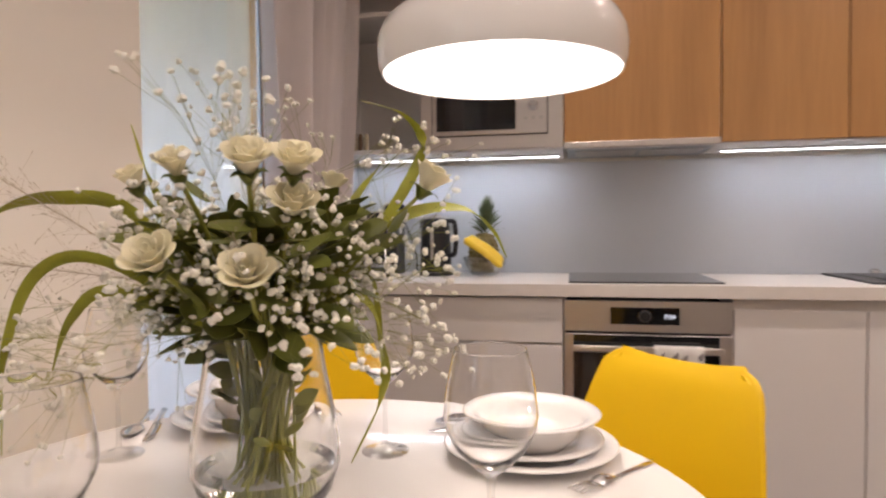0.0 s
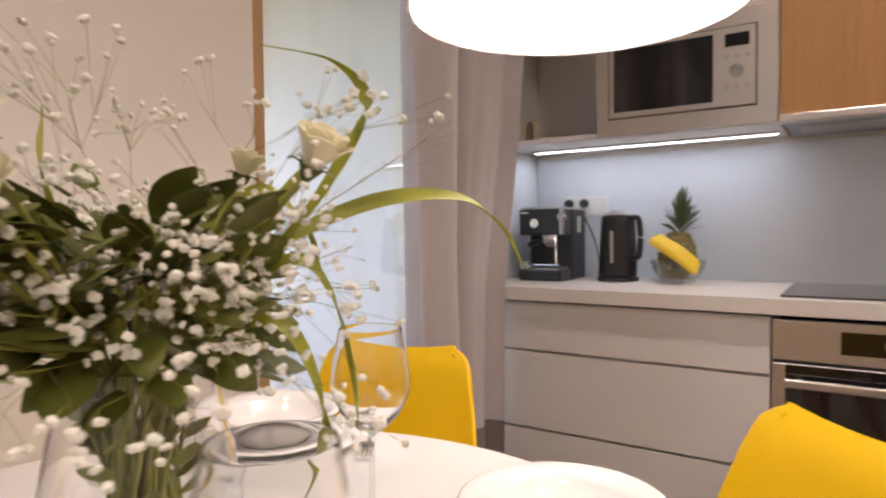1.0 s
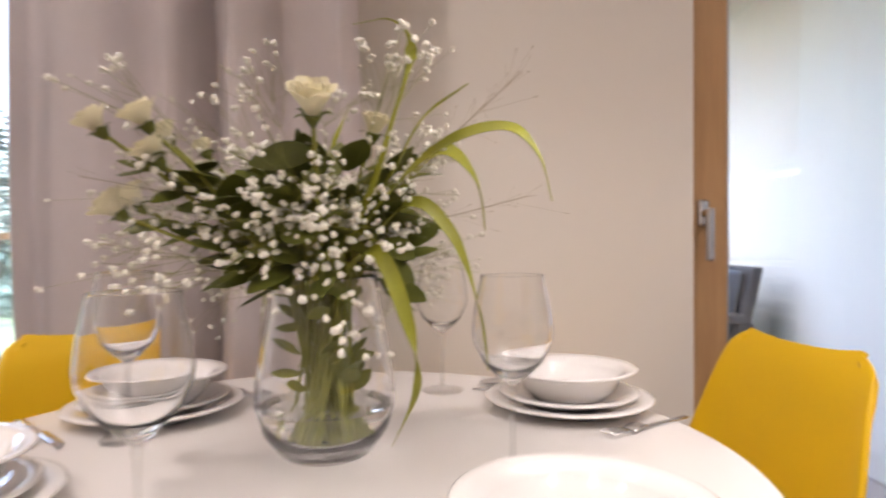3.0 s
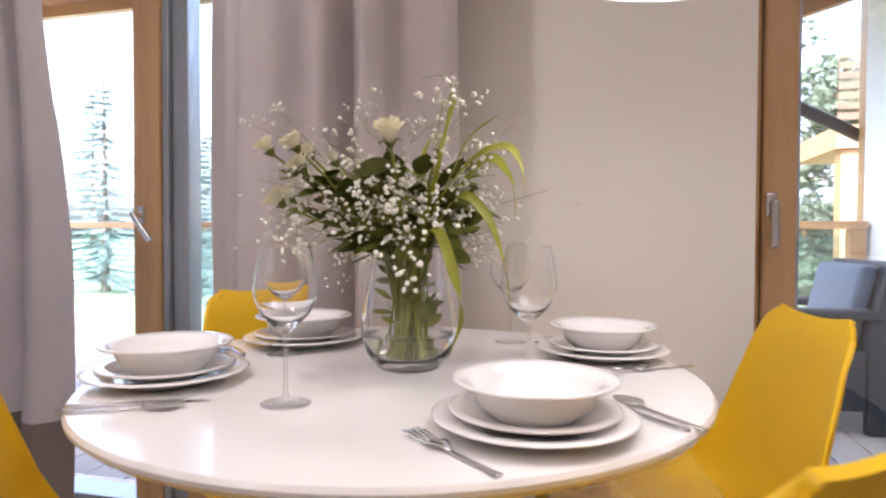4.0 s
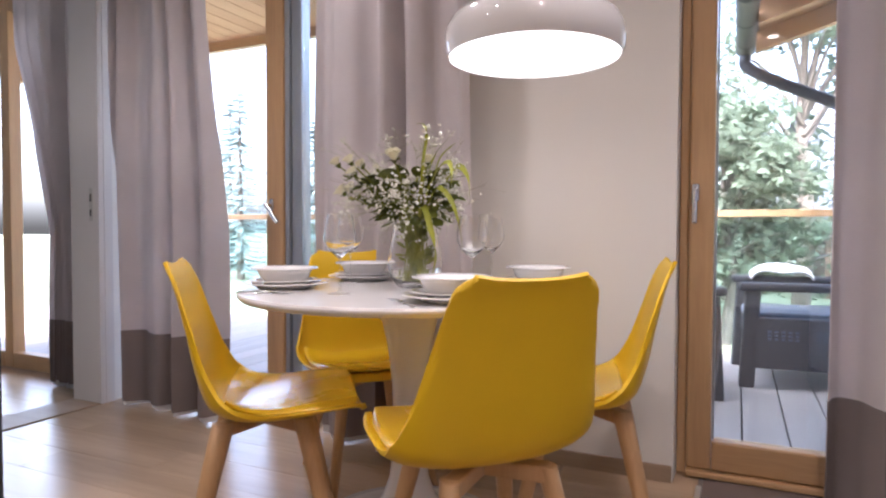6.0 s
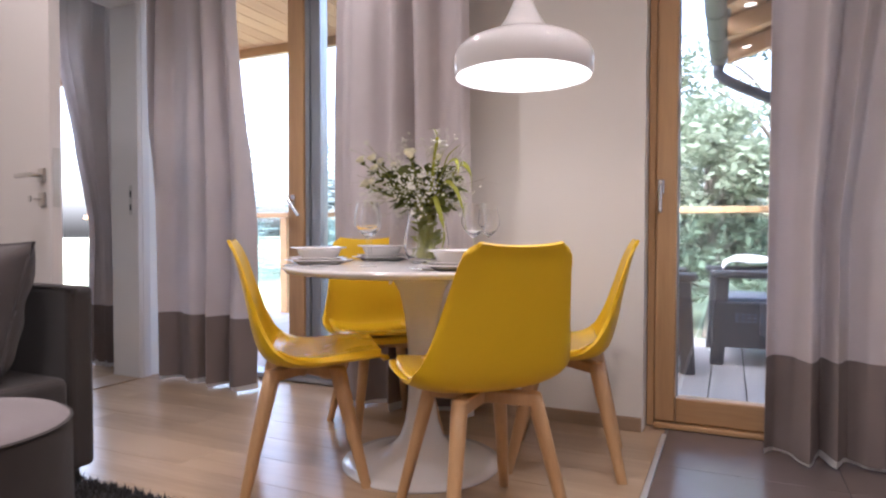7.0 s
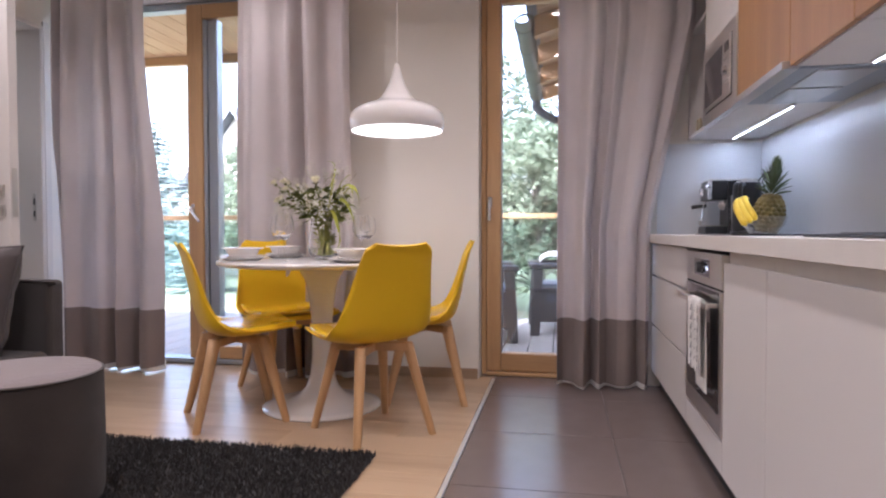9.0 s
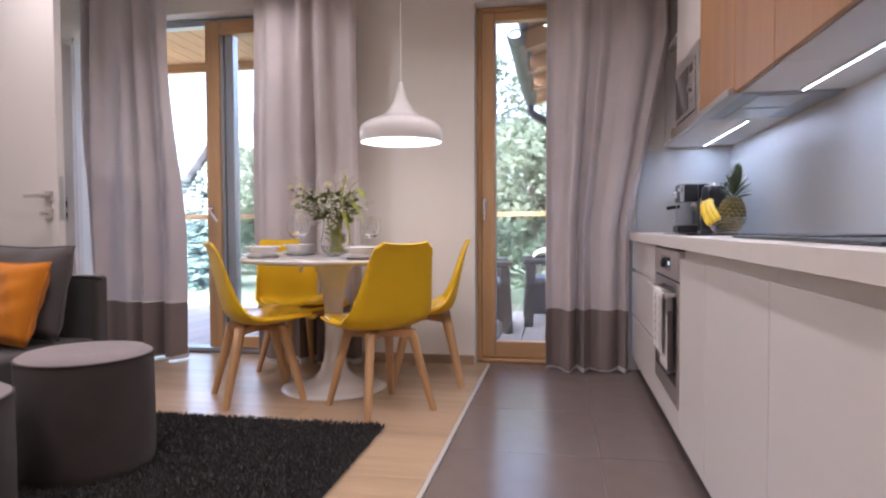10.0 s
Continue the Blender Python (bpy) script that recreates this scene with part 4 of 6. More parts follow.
def leaf_sheet(p0, d, length, width, droop, r2):
    side = d.cross(Vector((0, 0, 1)))
    side = (side.normalized() if side.length > 0.05 else Vector((1, 0, 0)))
    side = (Matrix.Rotation(r2.uniform(-0.9, 0.9), 3, d) @ side)
    g, p = [], Vector(p0)
    dd = d.copy()
    n = 7
    for i in range(n):
        u = i / (n - 1)
        w = width * math.sin(math.pi * (0.04 + 0.94 * u)) ** 0.8
        fold = dd.cross(side) * 0.18 * w
        g.append([p - side * w + fold, p.copy(), p + side * w + fold])
        p = p + dd * (length / (n - 1))
        dd = (dd + Vector((0, 0, -droop / n))).normalized()
    return sheet(g, 0.0006)


bm = bmesh.new()
for k in range(150):
    a, el = rnd.uniform(0, 2 * math.pi), rnd.uniform(-0.35, 0.8)
    d = Vector((math.cos(a) * math.cos(el), math.sin(a) * math.cos(el), math.sin(el)))
    p0 = NECK + d * rnd.uniform(0.03, 0.10) + Vector((0, 0, rnd.uniform(0.005, 0.10)))
    merge(bm, leaf_sheet(p0, d, rnd.uniform(0.045, 0.08), rnd.uniform(0.011, 0.020), rnd.uniform(0.1, 0.9), rnd))
for k in range(45):
    c = Vector(rnd.choice(ROSES)[:3]) - Vector((VX, VY, TZ))
    a = rnd.uniform(0, 6.28)
    d = Vector((math.cos(a), math.sin(a), rnd.uniform(-0.4, 0.6))).normalized()
    merge(bm, leaf_sheet(NECK.lerp(c, rnd.uniform(0.45, 0.85)), d, rnd.uniform(0.04, 0.065), rnd.uniform(0.011, 0.019), rnd.uniform(0.1, 0.9), rnd))
part("leaf_mass", bm, M["leaf"], bouquet, "dark green rose leaves", smooth=True)["kind"] = "stuff"


def blade(points, width, twist=1.2):
    pts = bend(points, 8)
    g = []
    for i, p in enumerate(pts):
        u = i / (len(pts) - 1)
        d = (pts[min(i + 1, len(pts) - 1)] - pts[max(i - 1, 0)]).normalized()
        s = d.cross(Vector((0.2, 0.1, 1))).normalized()
        s = Matrix.Rotation(twist * math.sin(u * 4), 3, d) @ s
        w = width * (0.35 + 0.65 * math.sin(math.pi * min(1, 0.1 + u))) * (1 - u ** 5) + 0.0004
        g.append([p - s * w, p + d.cross(s) * w * 0.3, p + s * w])
    return sheet(g, 0.0006)


BLADES = [([(0.13, 0.0, 0.95), (0.20, -0.07, 1.04), (0.265, -0.14, 1.085), (0.32, -0.20, 1.09), (0.345, -0.235, 1.06), (0.353, -0.254, 1.02)], 0.0085),
          ([(0.13, -0.01, 0.95), (0.19, -0.10, 1.05), (0.215, -0.14, 1.11), (0.235, -0.16, 1.17), (0.215, -0.14, 1.205), (0.17, -0.10, 1.215)], 0.0075),
          ([(0.14, 0.0, 0.94), (0.22, -0.07, 1.03), (0.27, -0.08, 1.00), (0.30, -0.08, 0.92), (0.31, -0.08, 0.85)], 0.0075),
          ([(0.14, -0.02, 0.95), (0.19, -0.09, 0.98), (0.225, -0.11, 0.91), (0.235, -0.10, 0.84), (0.205, -0.07, 0.765)], 0.0085),
          ([(0.10, 0.03, 0.94), (0.06, 0.12, 1.08), (0.05, 0.21, 1.10), (0.06, 0.29, 1.09), (0.06, 0.34, 1.06)], 0.0075),
          ([(0.10, 0.03, 0.94), (0.03, 0.13, 1.03), (0.0, 0.19, 1.02), (-0.02, 0.215, 0.93), (-0.03, 0.21, 0.84)], 0.006),
          ([(0.10, 0.03, 0.94), (0.03, 0.12, 1.0), (0.02, 0.17, 0.97), (0.02, 0.20, 0.90)], 0.006),
          ([(0.12, 0.0, 0.95), (0.20, -0.05, 1.06), (0.24, -0.08, 1.12), (0.29, -0.09, 1.155)], 0.006),
          ([(0.14, 0.02, 0.95), (0.21, 0.02, 1.06), (0.26, 0.0, 1.10), (0.30, -0.02, 1.06), (0.31, -0.03, 1.0)], 0.011),
          ([(0.12, 0.03, 0.95), (0.10, 0.12, 1.1), (0.12, 0.17, 1.19)], 0.005)]
for pts, w in BLADES:
    part("grass_blade", blade([local(p) for p in pts], w), M["blade"], bouquet, "long yellow-green grass blade", smooth=True)

# stems inside the vase
bm = bmesh.new()
for k in range(52):
    a = rnd.uniform(0, 6.28)
    r0, r1 = rnd.uniform(0.006, 0.045), rnd.uniform(0.012, 0.056)
    b = a + 1.9 + rnd.uniform(-0.7, 0.7)
    p0, p2 = Vector((r0 * math.cos(a), r0 * math.sin(a), 0.018)), Vector((r1 * math.cos(b), r1 * math.sin(b), 0.217))
    merge(bm, tube(bend([p0, p0.lerp(p2, 0.5), p2, p2 + Vector((p2.x * 0.5, p2.y * 0.5, 0.06))], 4), rnd.uniform(0.0016, 0.0028), 6))
for k in range(34):
    a = rnd.uniform(0, 6.28)
    d = Vector((math.cos(a), math.sin(a), rnd.uniform(0.2, 1.2))).normalized()
    merge(bm, leaf_sheet(Vector((0.03 * math.cos(a), 0.03 * math.sin(a), rnd.uniform(0.07, 0.19))), d, rnd.uniform(0.025, 0.040), rnd.uniform(0.006, 0.015), 0.5, rnd))
part("stem_bundle", bm, M["stem"], bouquet, "green stems standing in water", smooth=True)["kind"] = "stuff"

# gypsophila: thin branching sprays with tiny double blooms
bloom_v, bloom_f, twig_v, twig_f = [], [], [], []
ICO = bmesh.new()
bmesh.ops.create_icosphere(ICO, subdivisions=1, radius=1)
ICO_V = [v.co.copy() for v in ICO.verts]
ICO_F = [[v.index for v in f.verts] for f in ICO.faces]
ICO.free()


def twig(a, b, r):
    d = (b - a)
    if d.length < 1e-4:
        return
    q = d.normalized().to_track_quat("Z", "Y")
    o = len(twig_v)
    for p in (a, b):
        for k in range(3):
            twig_v.append(p + q @ Vector((r * math.cos(k * 2.094), r * math.sin(k * 2.094), 0)))
    for k in range(3):
        twig_f.append((o + k, o + (k + 1) % 3, o + 3 + (k + 1) % 3, o + 3 + k))


def bloom(p, r):
    rot = Euler((rnd.uniform(0, 6), rnd.uniform(0, 6), 0)).to_matrix()
    for _ in range(3):
        o = len(bloom_v)
        c = p + Vector((rnd.gauss(0, 0.26), rnd.gauss(0, 0.26), rnd.gauss(0, 0.22))) * r
        for v in ICO_V:
            s = 0.74 * (1 + rnd.uniform(-0.22, 0.22))
            bloom_v.append(c + rot @ (v * r * s))
        bloom_f.extend([[i + o for i in f] for f in ICO_F])


SPRAYS = []
for k in range(60):
    a = rnd.uniform(0, 6.28)
    el = rnd.uniform(-0.35, 0.72)
    ln = rnd.uniform(0.09, 0.155)
    d = Vector((math.cos(a) * math.cos(el), math.sin(a) * math.cos(el), math.sin(el)))
    tip = NECK + Vector((0, 0, 0.05)) + d * ln
    SPRAYS.append(tip)
for p in ((0.22, -0.15, 1.17), (0.22, -0.05, 1.18), (0.17, -0.19, 1.02), (0.08, -0.2, 1.0), (0.0, -0.18, 0.96), (-0.06, -0.13, 0.98),
          (0.0, 0.20, 0.93), (0.03, 0.24, 0.98), (-0.05, 0.17, 0.91), (-0.06, 0.13, 0.95), (0.02, 0.22, 0.90), (-0.02, 0.26, 0.95), (0.18, -0.2, 0.93), (0.13, -0.2, 1.08), (-0.09, -0.05, 1.16), (0.05, -0.02, 1.19), (0.12, 0.02, 1.18), (-0.08, -0.04, 1.08), (-0.04, -0.1, 1.09), (-0.1, -0.06, 1.04), (-0.05, 0.03, 1.1), (-0.09, 0.02, 1.02), (-0.03, -0.12, 1.03), (0.02, -0.06, 1.12)):
    SPRAYS.append(local(p))
for tip in SPRAYS:
    knot = NECK.lerp(tip, 0.45) + Vector((rnd.gauss(0, 0.008), rnd.gauss(0, 0.008), 0.008))
    mid = NECK.lerp(knot, 0.5) + Vector((rnd.gauss(0, 0.008), rnd.gauss(0, 0.008), 0.012))
    root = NECK * 0.97 + Vector((tip.x, tip.y, 0)).normalized() * 0.04
    mid = mid + (root - NECK) * 0.6
    twig(root, mid, 0.00045)
    twig(mid, knot, 0.0003)
    hub = knot.lerp(tip, 0.55) + Vector((rnd.gauss(0, 0.006), rnd.gauss(0, 0.006), rnd.gauss(0, 0.004)))
    twig(knot, hub, 0.0003)
    for b in range(rnd.randint(5, 8)):
        e = tip + Vector((rnd.gauss(0, 0.028), rnd.gauss(0, 0.028), rnd.gauss(0, 0.026)))
        fork_p = hub.lerp(e, rnd.uniform(0.35, 0.65)) + Vector((rnd.gauss(0, 0.004), rnd.gauss(0, 0.004), rnd.gauss(0, 0.004)))
        twig(hub, fork_p, 0.00026)
        twig(fork_p, e, 0.0002)
        bloom(e, rnd.uniform(0.0030, 0.0054))
        for c in range(rnd.randint(1, 3)):
            e2 = e + Vector((rnd.gauss(0, 0.013), rnd.gauss(0, 0.013), rnd.gauss(0, 0.012)))
            twig(fork_p, e2, 0.0002)
            bloom(e2, rnd.uniform(0.0025, 0.0050))
for nm, v, f, mt, lb in (("gypsophila_spray", bloom_v, bloom_f, M["gyp"], "tiny white gypsophila blooms"), ("gypsophila_twig", twig_v, twig_f, M["stem"], "thin green gypsophila twigs")):
    ob = from_arrays(nm, v, f, mt, bouquet)
    tagged(ob, lb, kind="stuff")

# airy grass plumes
pv, pf = twig_v, twig_f
twig_v, twig_f = [], []
for base_p, tip_p, n in (((0.08, 0.08, 1.0), (0.0, 0.33, 1.17), 150), ((0.10, 0.10, 1.0), (0.04, 0.30, 1.03), 110), ((0.2, -0.05, 1.04), (0.34, -0.15, 1.15), 40), ((0.2, -0.02, 1.0), (0.36, -0.03, 1.04), 20), ((0.08, 0.0, 1.02), (-0.12, -0.1, 1.06), 25)):
    a, b = local(base_p), local(tip_p)
    twig(NECK, a, 0.0009)
    twig(a, b, 0.0006)
    for k in range(n):
        u = rnd.uniform(0.05, 1)
        s = a.lerp(b, u)
        e = s + (b - a).normalized() * rnd.uniform(0.005, 0.04) + Vector((rnd.gauss(0, 0.014), rnd.gauss(0, 0.014), rnd.gauss(0, 0.014)))
        twig(s, e, 0.00014)
        twig(e, e + (e - s) * 0.07, 0.0005)
tagged(from_arrays("grass_plume", twig_v, twig_f, M["plume"], bouquet), "airy buff grass plumes", kind="stuff")


# ---- kitchen ----
CF, CT, CU = 1.835, 0.856, 0.811
kick = structure("plinth", box(CF + 0.045, CF + 0.06, BACK_Y + 0.05, WALL_Y - 0.003, 0, 0.088), M["dark"], "dark recessed kitchen plinth", "plinth")
structure("wall_panel", box(KIT_X - 0.012, KIT_X - 0.001, -4.6, WALL_Y - 0.014, CT + 0.0005, 1.356), M["splash"], "pale grey splashback panel behind the worktop", "splashback")
structure("wall_panel", box(1.86, KIT_X - 0.0125, WALL_Y - 0.012, WALL_Y - 0.001, CT + 0.0005, 1.356), M["splash"], "pale grey splashback panel at the end wall", "splashback")


def front(parent, name, y0, y1, z0, z1, lip=False, mt=None):
    bm = box(CF, CF + 0.019, y0, y1, z0, z1, 0.0018, 2)
    if lip:
        for v in bm.verts:
            if v.co.z > z1 - 0.004 and v.co.x > CF + 0.009:
                v.co.z -= 0.012
    return part(name, bm, mt or M["cab"], parent)


def carcass(parent, y0, y1, z1=0.796):
    part("carcass", box(CF + 0.021, KIT_X - 0.015, y0, y1, 0.09, z1), M["cab"], parent)


unit = thing("drawer_unit", "white handleless kitchen unit with three drawers", "kitchen cabinet", "base units")
Y0, Y1 = -0.372, 0.616
carcass(unit, Y0 + 0.001, Y1)
for z0, z1 in ((0.092, 0.353), (0.362, 0.627), (0.636, 0.803)):
    front(unit, "drawer_front", Y0 + 0.0015, Y1 - 0.0015, z0, z1, True)
OV0, OV1 = -0.955, -0.373
oven_unit = thing("oven_unit", "white kitchen unit that holds the built-in oven", "kitchen cabinet", "base units")
part("carcass", box(CF + 0.3, KIT_X - 0.015, OV0 + 0.001, OV1 - 0.001, 0.09, 0.796), M["cab"], oven_unit)
front(oven_unit, "lower_panel", OV0 + 0.0015, OV1 - 0.0015, 0.092, 0.196)
oven = thing("oven", "built-in brushed steel oven with black glass door", "oven")
part("body", box(CF + 0.025, CF + 0.29, OV0 + 0.01, OV1 - 0.01, 0.21, 0.785), M["dark"], oven)
panel = part("control_panel", box(CF - 0.004, CF + 0.022, OV0 + 0.003, OV1 - 0.003, 0.684, 0.796, 0.002), M["steel"], oven, "brushed steel control panel")
part("display", box(CF - 0.0052, CF - 0.0042, -0.779, -0.540, 0.711, 0.773, 0.0004), M["black_gl"], panel, "black glass display")
kb = part("knob", moved(lathe([(0, 0), (0.021, 0), (0.021, 0.006), (0.018, 0.018), (0, 0.019)], 28), pose(CF - 0.0053, -0.660, 0.742, 0, -90, 0)), M["black"], panel, smooth=False)
part("knob_ring", moved(lathe([(0.0212, 0), (0.0235, 0), (0.0235, 0.003), (0.0212, 0.003)], 28, True), pose(CF - 0.0053, -0.660, 0.742, 0, -90, 0)), M["chrome"], kb)
clock = bpy.data.curves.new("clock", "FONT")
clock.body, clock.size, clock.extrude, clock.align_x = "7:24", 0.022, 0.0003, "CENTER"
clock.materials.append(glow("clock_digits", (0.75, 0.85, 1.0), 0.12))
ck = new("clock_digits", clock)
ck.matrix_world = Matrix.Translation((CF - 0.0056, -0.745, 0.734)) @ Matrix(((0, 0, -1, 0), (-1, 0, 0, 0), (0, 1, 0, 0), (0, 0, 0, 1)))
ck.parent = oven
odoor = part("oven_door", box(CF - 0.003, CF + 0.022, OV0 + 0.003, OV1 - 0.003, 0.205, 0.674, 0.002), M["steel"], oven, "brushed steel door")
part("door_glass", box(CF - 0.0046, CF - 0.0032, OV0 + 0.042, OV1 - 0.036, 0.275, 0.672, 0.0005), M["black_gl"], odoor, "black door glass")
part("oven_handle", box(CF - 0.047, CF - 0.034, OV0 + 0.036, OV1 - 0.036, 0.615, 0.639, 0.004), M["steel"], odoor, "flat steel bar handle")
for yy in (OV0 + 0.07, OV1 - 0.07):
    part("handle_post", box(CF - 0.036, CF - 0.003, yy - 0.008, yy + 0.008, 0.620, 0.634, 0.002), M["steel"], odoor)
part("vent_slot", box(CF + 0.002, CF + 0.02, OV0 + 0.006, OV1 - 0.006, 0.6745, 0.683), M["dark"], oven)

towel = thing("tea_towel", "white tea towel with grey triangles over the oven handle", "towel")


def towel_point(y, s):
    """s runs from the hanging front end over the bar to the back end."""
    if s < 0:
        return Vector((CF - 0.0505 - 0.004 * math.sin(y * 90), y, 0.632 + s))
    return Vector((CF - 0.0305, y, 0.632 - s))


rows = []
for i in range(15):
    s = -0.235 + 0.235 * i / 14
    rows.append([towel_point(-0.852 + 0.165 * j / 12 + 0.006 * s * 4, s - 0.0001) for j in range(13)])
rows.append([Vector((CF - 0.046, -0.852 + 0.165 * j / 12, 0.6425)) for j in range(13)])
rows.append([Vector((CF - 0.036, -0.852 + 0.165 * j / 12, 0.6425)) for j in range(13)])
for i in range(9):
    rows.append([towel_point(-0.852 + 0.165 * j / 12 - 0.02 * i / 8, 0.001 + 0.30 * i / 8) for j in range(13)])
part("towel_cloth", sheet(rows, 0.002), M["towel"], towel, smooth=True)
bm = bmesh.new()
for r in range(7):
    for c in range(4):
        y, z = -0.848 + c * 0.041, 0.626 - r * 0.033
        x = CF - 0.0535 - 0.004 * math.sin((y + 0.012) * 90)
        vs = [bm.verts.new(p) for p in ((x, y, z), (x, y, z - 0.03), (x, y + 0.033, z - 0.03))]
        bm.faces.new(vs)
part("triangle_print", bm, M["towel_grey"], towel, "printed grey triangles")

for k, (y0, y1) in enumerate(((-1.376, -0.957), (-1.972, -1.378), (-2.57, -1.974), (-3.17, -2.572), (-4.0, -3.172))):
    cab = thing("base_cabinet", "white handleless kitchen base cabinet with plain door", "kitchen cabinet", "base units")
    carcass(cab, y0 + 0.001, y1 - 0.001, 0.75)
    front(cab, "cabinet_door", y0 + 0.0015, y1 - 0.0015, 0.092, 0.772, True)
    part("grip_channel", box(CF + 0.018, CF + 0.0205, y0, y1, 0.745, 0.809), M["counter"], cab)
worktop = thing("worktop", "pale stone-look kitchen worktop over the units", "worktop")
part("slab", box(1.8075, KIT_X - 0.013, -4.02, WALL_Y - 0.013, CU, CT, 0.001), M["counter"], worktop)
part("edge_band", box(1.806, 1.8073, -4.02, WALL_Y - 0.013, CU + 0.0006, CT - 0.0006, 0.0004), M["counter"], worktop)
hob = thing("induction_hob", "flat black glass induction hob set in the worktop", "hob")
part("glass_plate", box(1.862, 2.345, -0.936, -0.392, CT + 0.0005, CT + 0.006, 0.002), M["black_gl"], hob)
sink = thing("sink", "black composite kitchen sink with steel waste knobs", "sink")
part("rim", box(1.90, 2.36, -2.30, -1.42, CT + 0.0005, CT + 0.009, 0.003), M["black"], sink)
part("drainer", box(1.95, 2.31, -1.83, -1.50, CT + 0.0095, CT + 0.012, 0.002), M["black"], sink)
for yy in (-1.60, -1.68):
    part("waste_knob", moved(lathe([(0, 0), (0.018, 0), (0.019, 0.012), (0.014, 0.02), (0, 0.021)], 20), pose(2.32, yy, CT + 0.0092)), M["chrome"], sink, "chrome waste knob", smooth=True)

# upper units
UF, UB, UT = 2.02, 1.376, 2.33
shelf = thing("open_shelf_unit", "beige open shelf unit beside the microwave", "shelf")
SY0, SY1 = 0.207, 0.617
part("bottom_panel", box(UF + 0.002, KIT_X - 0.002, SY0, SY1, UB, UB + 0.018, 0.001), M["cab"], shelf)
part("side_panel", box(UF + 0.002, KIT_X - 0.002, SY1 - 0.018, SY1, UB + 0.0185, UT, 0.001), M["cab"], shelf)
part("back_panel", box(KIT_X - 0.014, KIT_X - 0.002, SY0, SY1 - 0.0185, UB + 0.0185, UT), M["cab"], shelf)
part("shelf_board", box(UF + 0.012, KIT_X - 0.0145, SY0, SY1 - 0.0185, 1.95, 1.968, 0.001), M["cab"], shelf)
part("top_panel", box(UF + 0.002, KIT_X - 0.002, SY0, SY1, UT + 0.0005, UT + 0.018, 0.001), M["cab"], shelf)
for k, (yy, mt) in enumerate(((0.50, "plume"), (0.476, "brown"), (0.452, "plume"))):
    bx = tagged(mesh_ob("small_jar", moved(lathe([(0, 0), (0.0105, 0), (0.011, 0.004), (0.011, 0.058), (0.009, 0.064), (0.009, 0.072), (0, 0.073)], 16), pose(2.05, yy, UB + 0.0187)), M[mt], smooth=False), "small brown spice jar on the open shelf", "jar", "spice jars")

mw_unit = thing("microwave_cabinet", "beige tall-door cabinet above the microwave", "kitchen cabinet", "wall units")
MY0, MY1 = -0.371, 0.205
part("carcass", box(UF + 0.021, KIT_X - 0.002, MY0, MY1, UB, UT), M["counter"], mw_unit)
part("cabinet_door", box(UF, UF + 0.019, MY0 + 0.0015, MY1 - 0.0015, 1.745, UT, 0.0018), M["counter"], mw_unit)
mw = thing("microwave", "built-in steel microwave with black window", "microwave")
part("trim_frame", box(UF - 0.006, UF + 0.0205, MY0 + 0.001, MY1 - 0.001, UB + 0.002, 1.742, 0.003), M["steel"], mw, "brushed steel frame")
part("gap", box(UF - 0.0068, UF - 0.0062, MY0 + 0.058, MY1 - 0.048, 1.433, 1.688), M["dark"], mw, "dark shadow gap")
part("fascia", box(UF - 0.014, UF - 0.0065, MY0 + 0.062, MY1 - 0.052, 1.437, 1.684, 0.003), M["steel"], mw)
part("window", box(UF - 0.0165, UF - 0.0145, MY0 + 0.185, MY1 - 0.070, 1.455, 1.668, 0.001), M["black_gl"], mw, "black glass window")
part("display", box(UF - 0.0162, UF - 0.0145, MY0 + 0.080, MY0 + 0.150, 1.622, 1.662, 0.0006), M["black_gl"], mw)
part("dial", moved(lathe([(0, 0), (0.021, 0), (0.019, 0.017), (0, 0.018)], 28), pose(UF - 0.0145, MY0 + 0.115, 1.545, 0, -90, 0)), M["chrome"], mw, "chrome dial", smooth=False)
for dy in (-0.03, 0, 0.03):
    for zz in (1.497, 1.592):
        part("button", moved(lathe([(0, 0), (0.0075, 0), (0.007, 0.004), (0, 0.0045)], 16), pose(UF - 0.0145, MY0 + 0.115 + dy, zz, 0, -90, 0)), M["nickel"], mw)
for k, (y0, y1) in enumerate(((-0.952, -0.373), (-1.384, -0.954), (-1.98, -1.386), (-2.58, -1.982), (-3.18, -2.582), (-3.78, -3.182))):
    cab = thing("wall_cabinet", "oak-fronted kitchen wall cabinet with plain door", "kitchen cabinet", "wall units")
    lo = UB + (0.03 if k == 0 else 0)
    part("carcass", box(UF + 0.021, KIT_X - 0.002, y0 + 0.001, y1 - 0.001, lo, UT), M["counter"], cab)
    part("cabinet_door", box(UF, UF + 0.019, y0 + 0.0015, y1 - 0.0015, lo + (0.002 if k else -0.008), UT, 0.0018), M["oak_v"], cab, "orange-brown oak veneer door")
hood = thing("cooker_hood", "slim steel cooker hood under the oak cabinet", "cooker hood")
part("body", box(UF + 0.03, KIT_X - 0.014, -0.940, -0.385, UB - 0.004, UB + 0.0295, 0.003), M["alu"], hood)
part("pull_front", box(UF - 0.022, UF + 0.0295, -0.950, -0.375, UB - 0.006, UB + 0.019, 0.003), M["steel"], hood, "brushed steel pull-out front")
for yy in (-0.80, -0.54):
    part("filter", box(UF + 0.09, KIT_X - 0.12, yy - 0.12, yy + 0.12, UB - 0.008, UB - 0.0045, 0.001), M["nickel"], hood, "steel mesh filter")
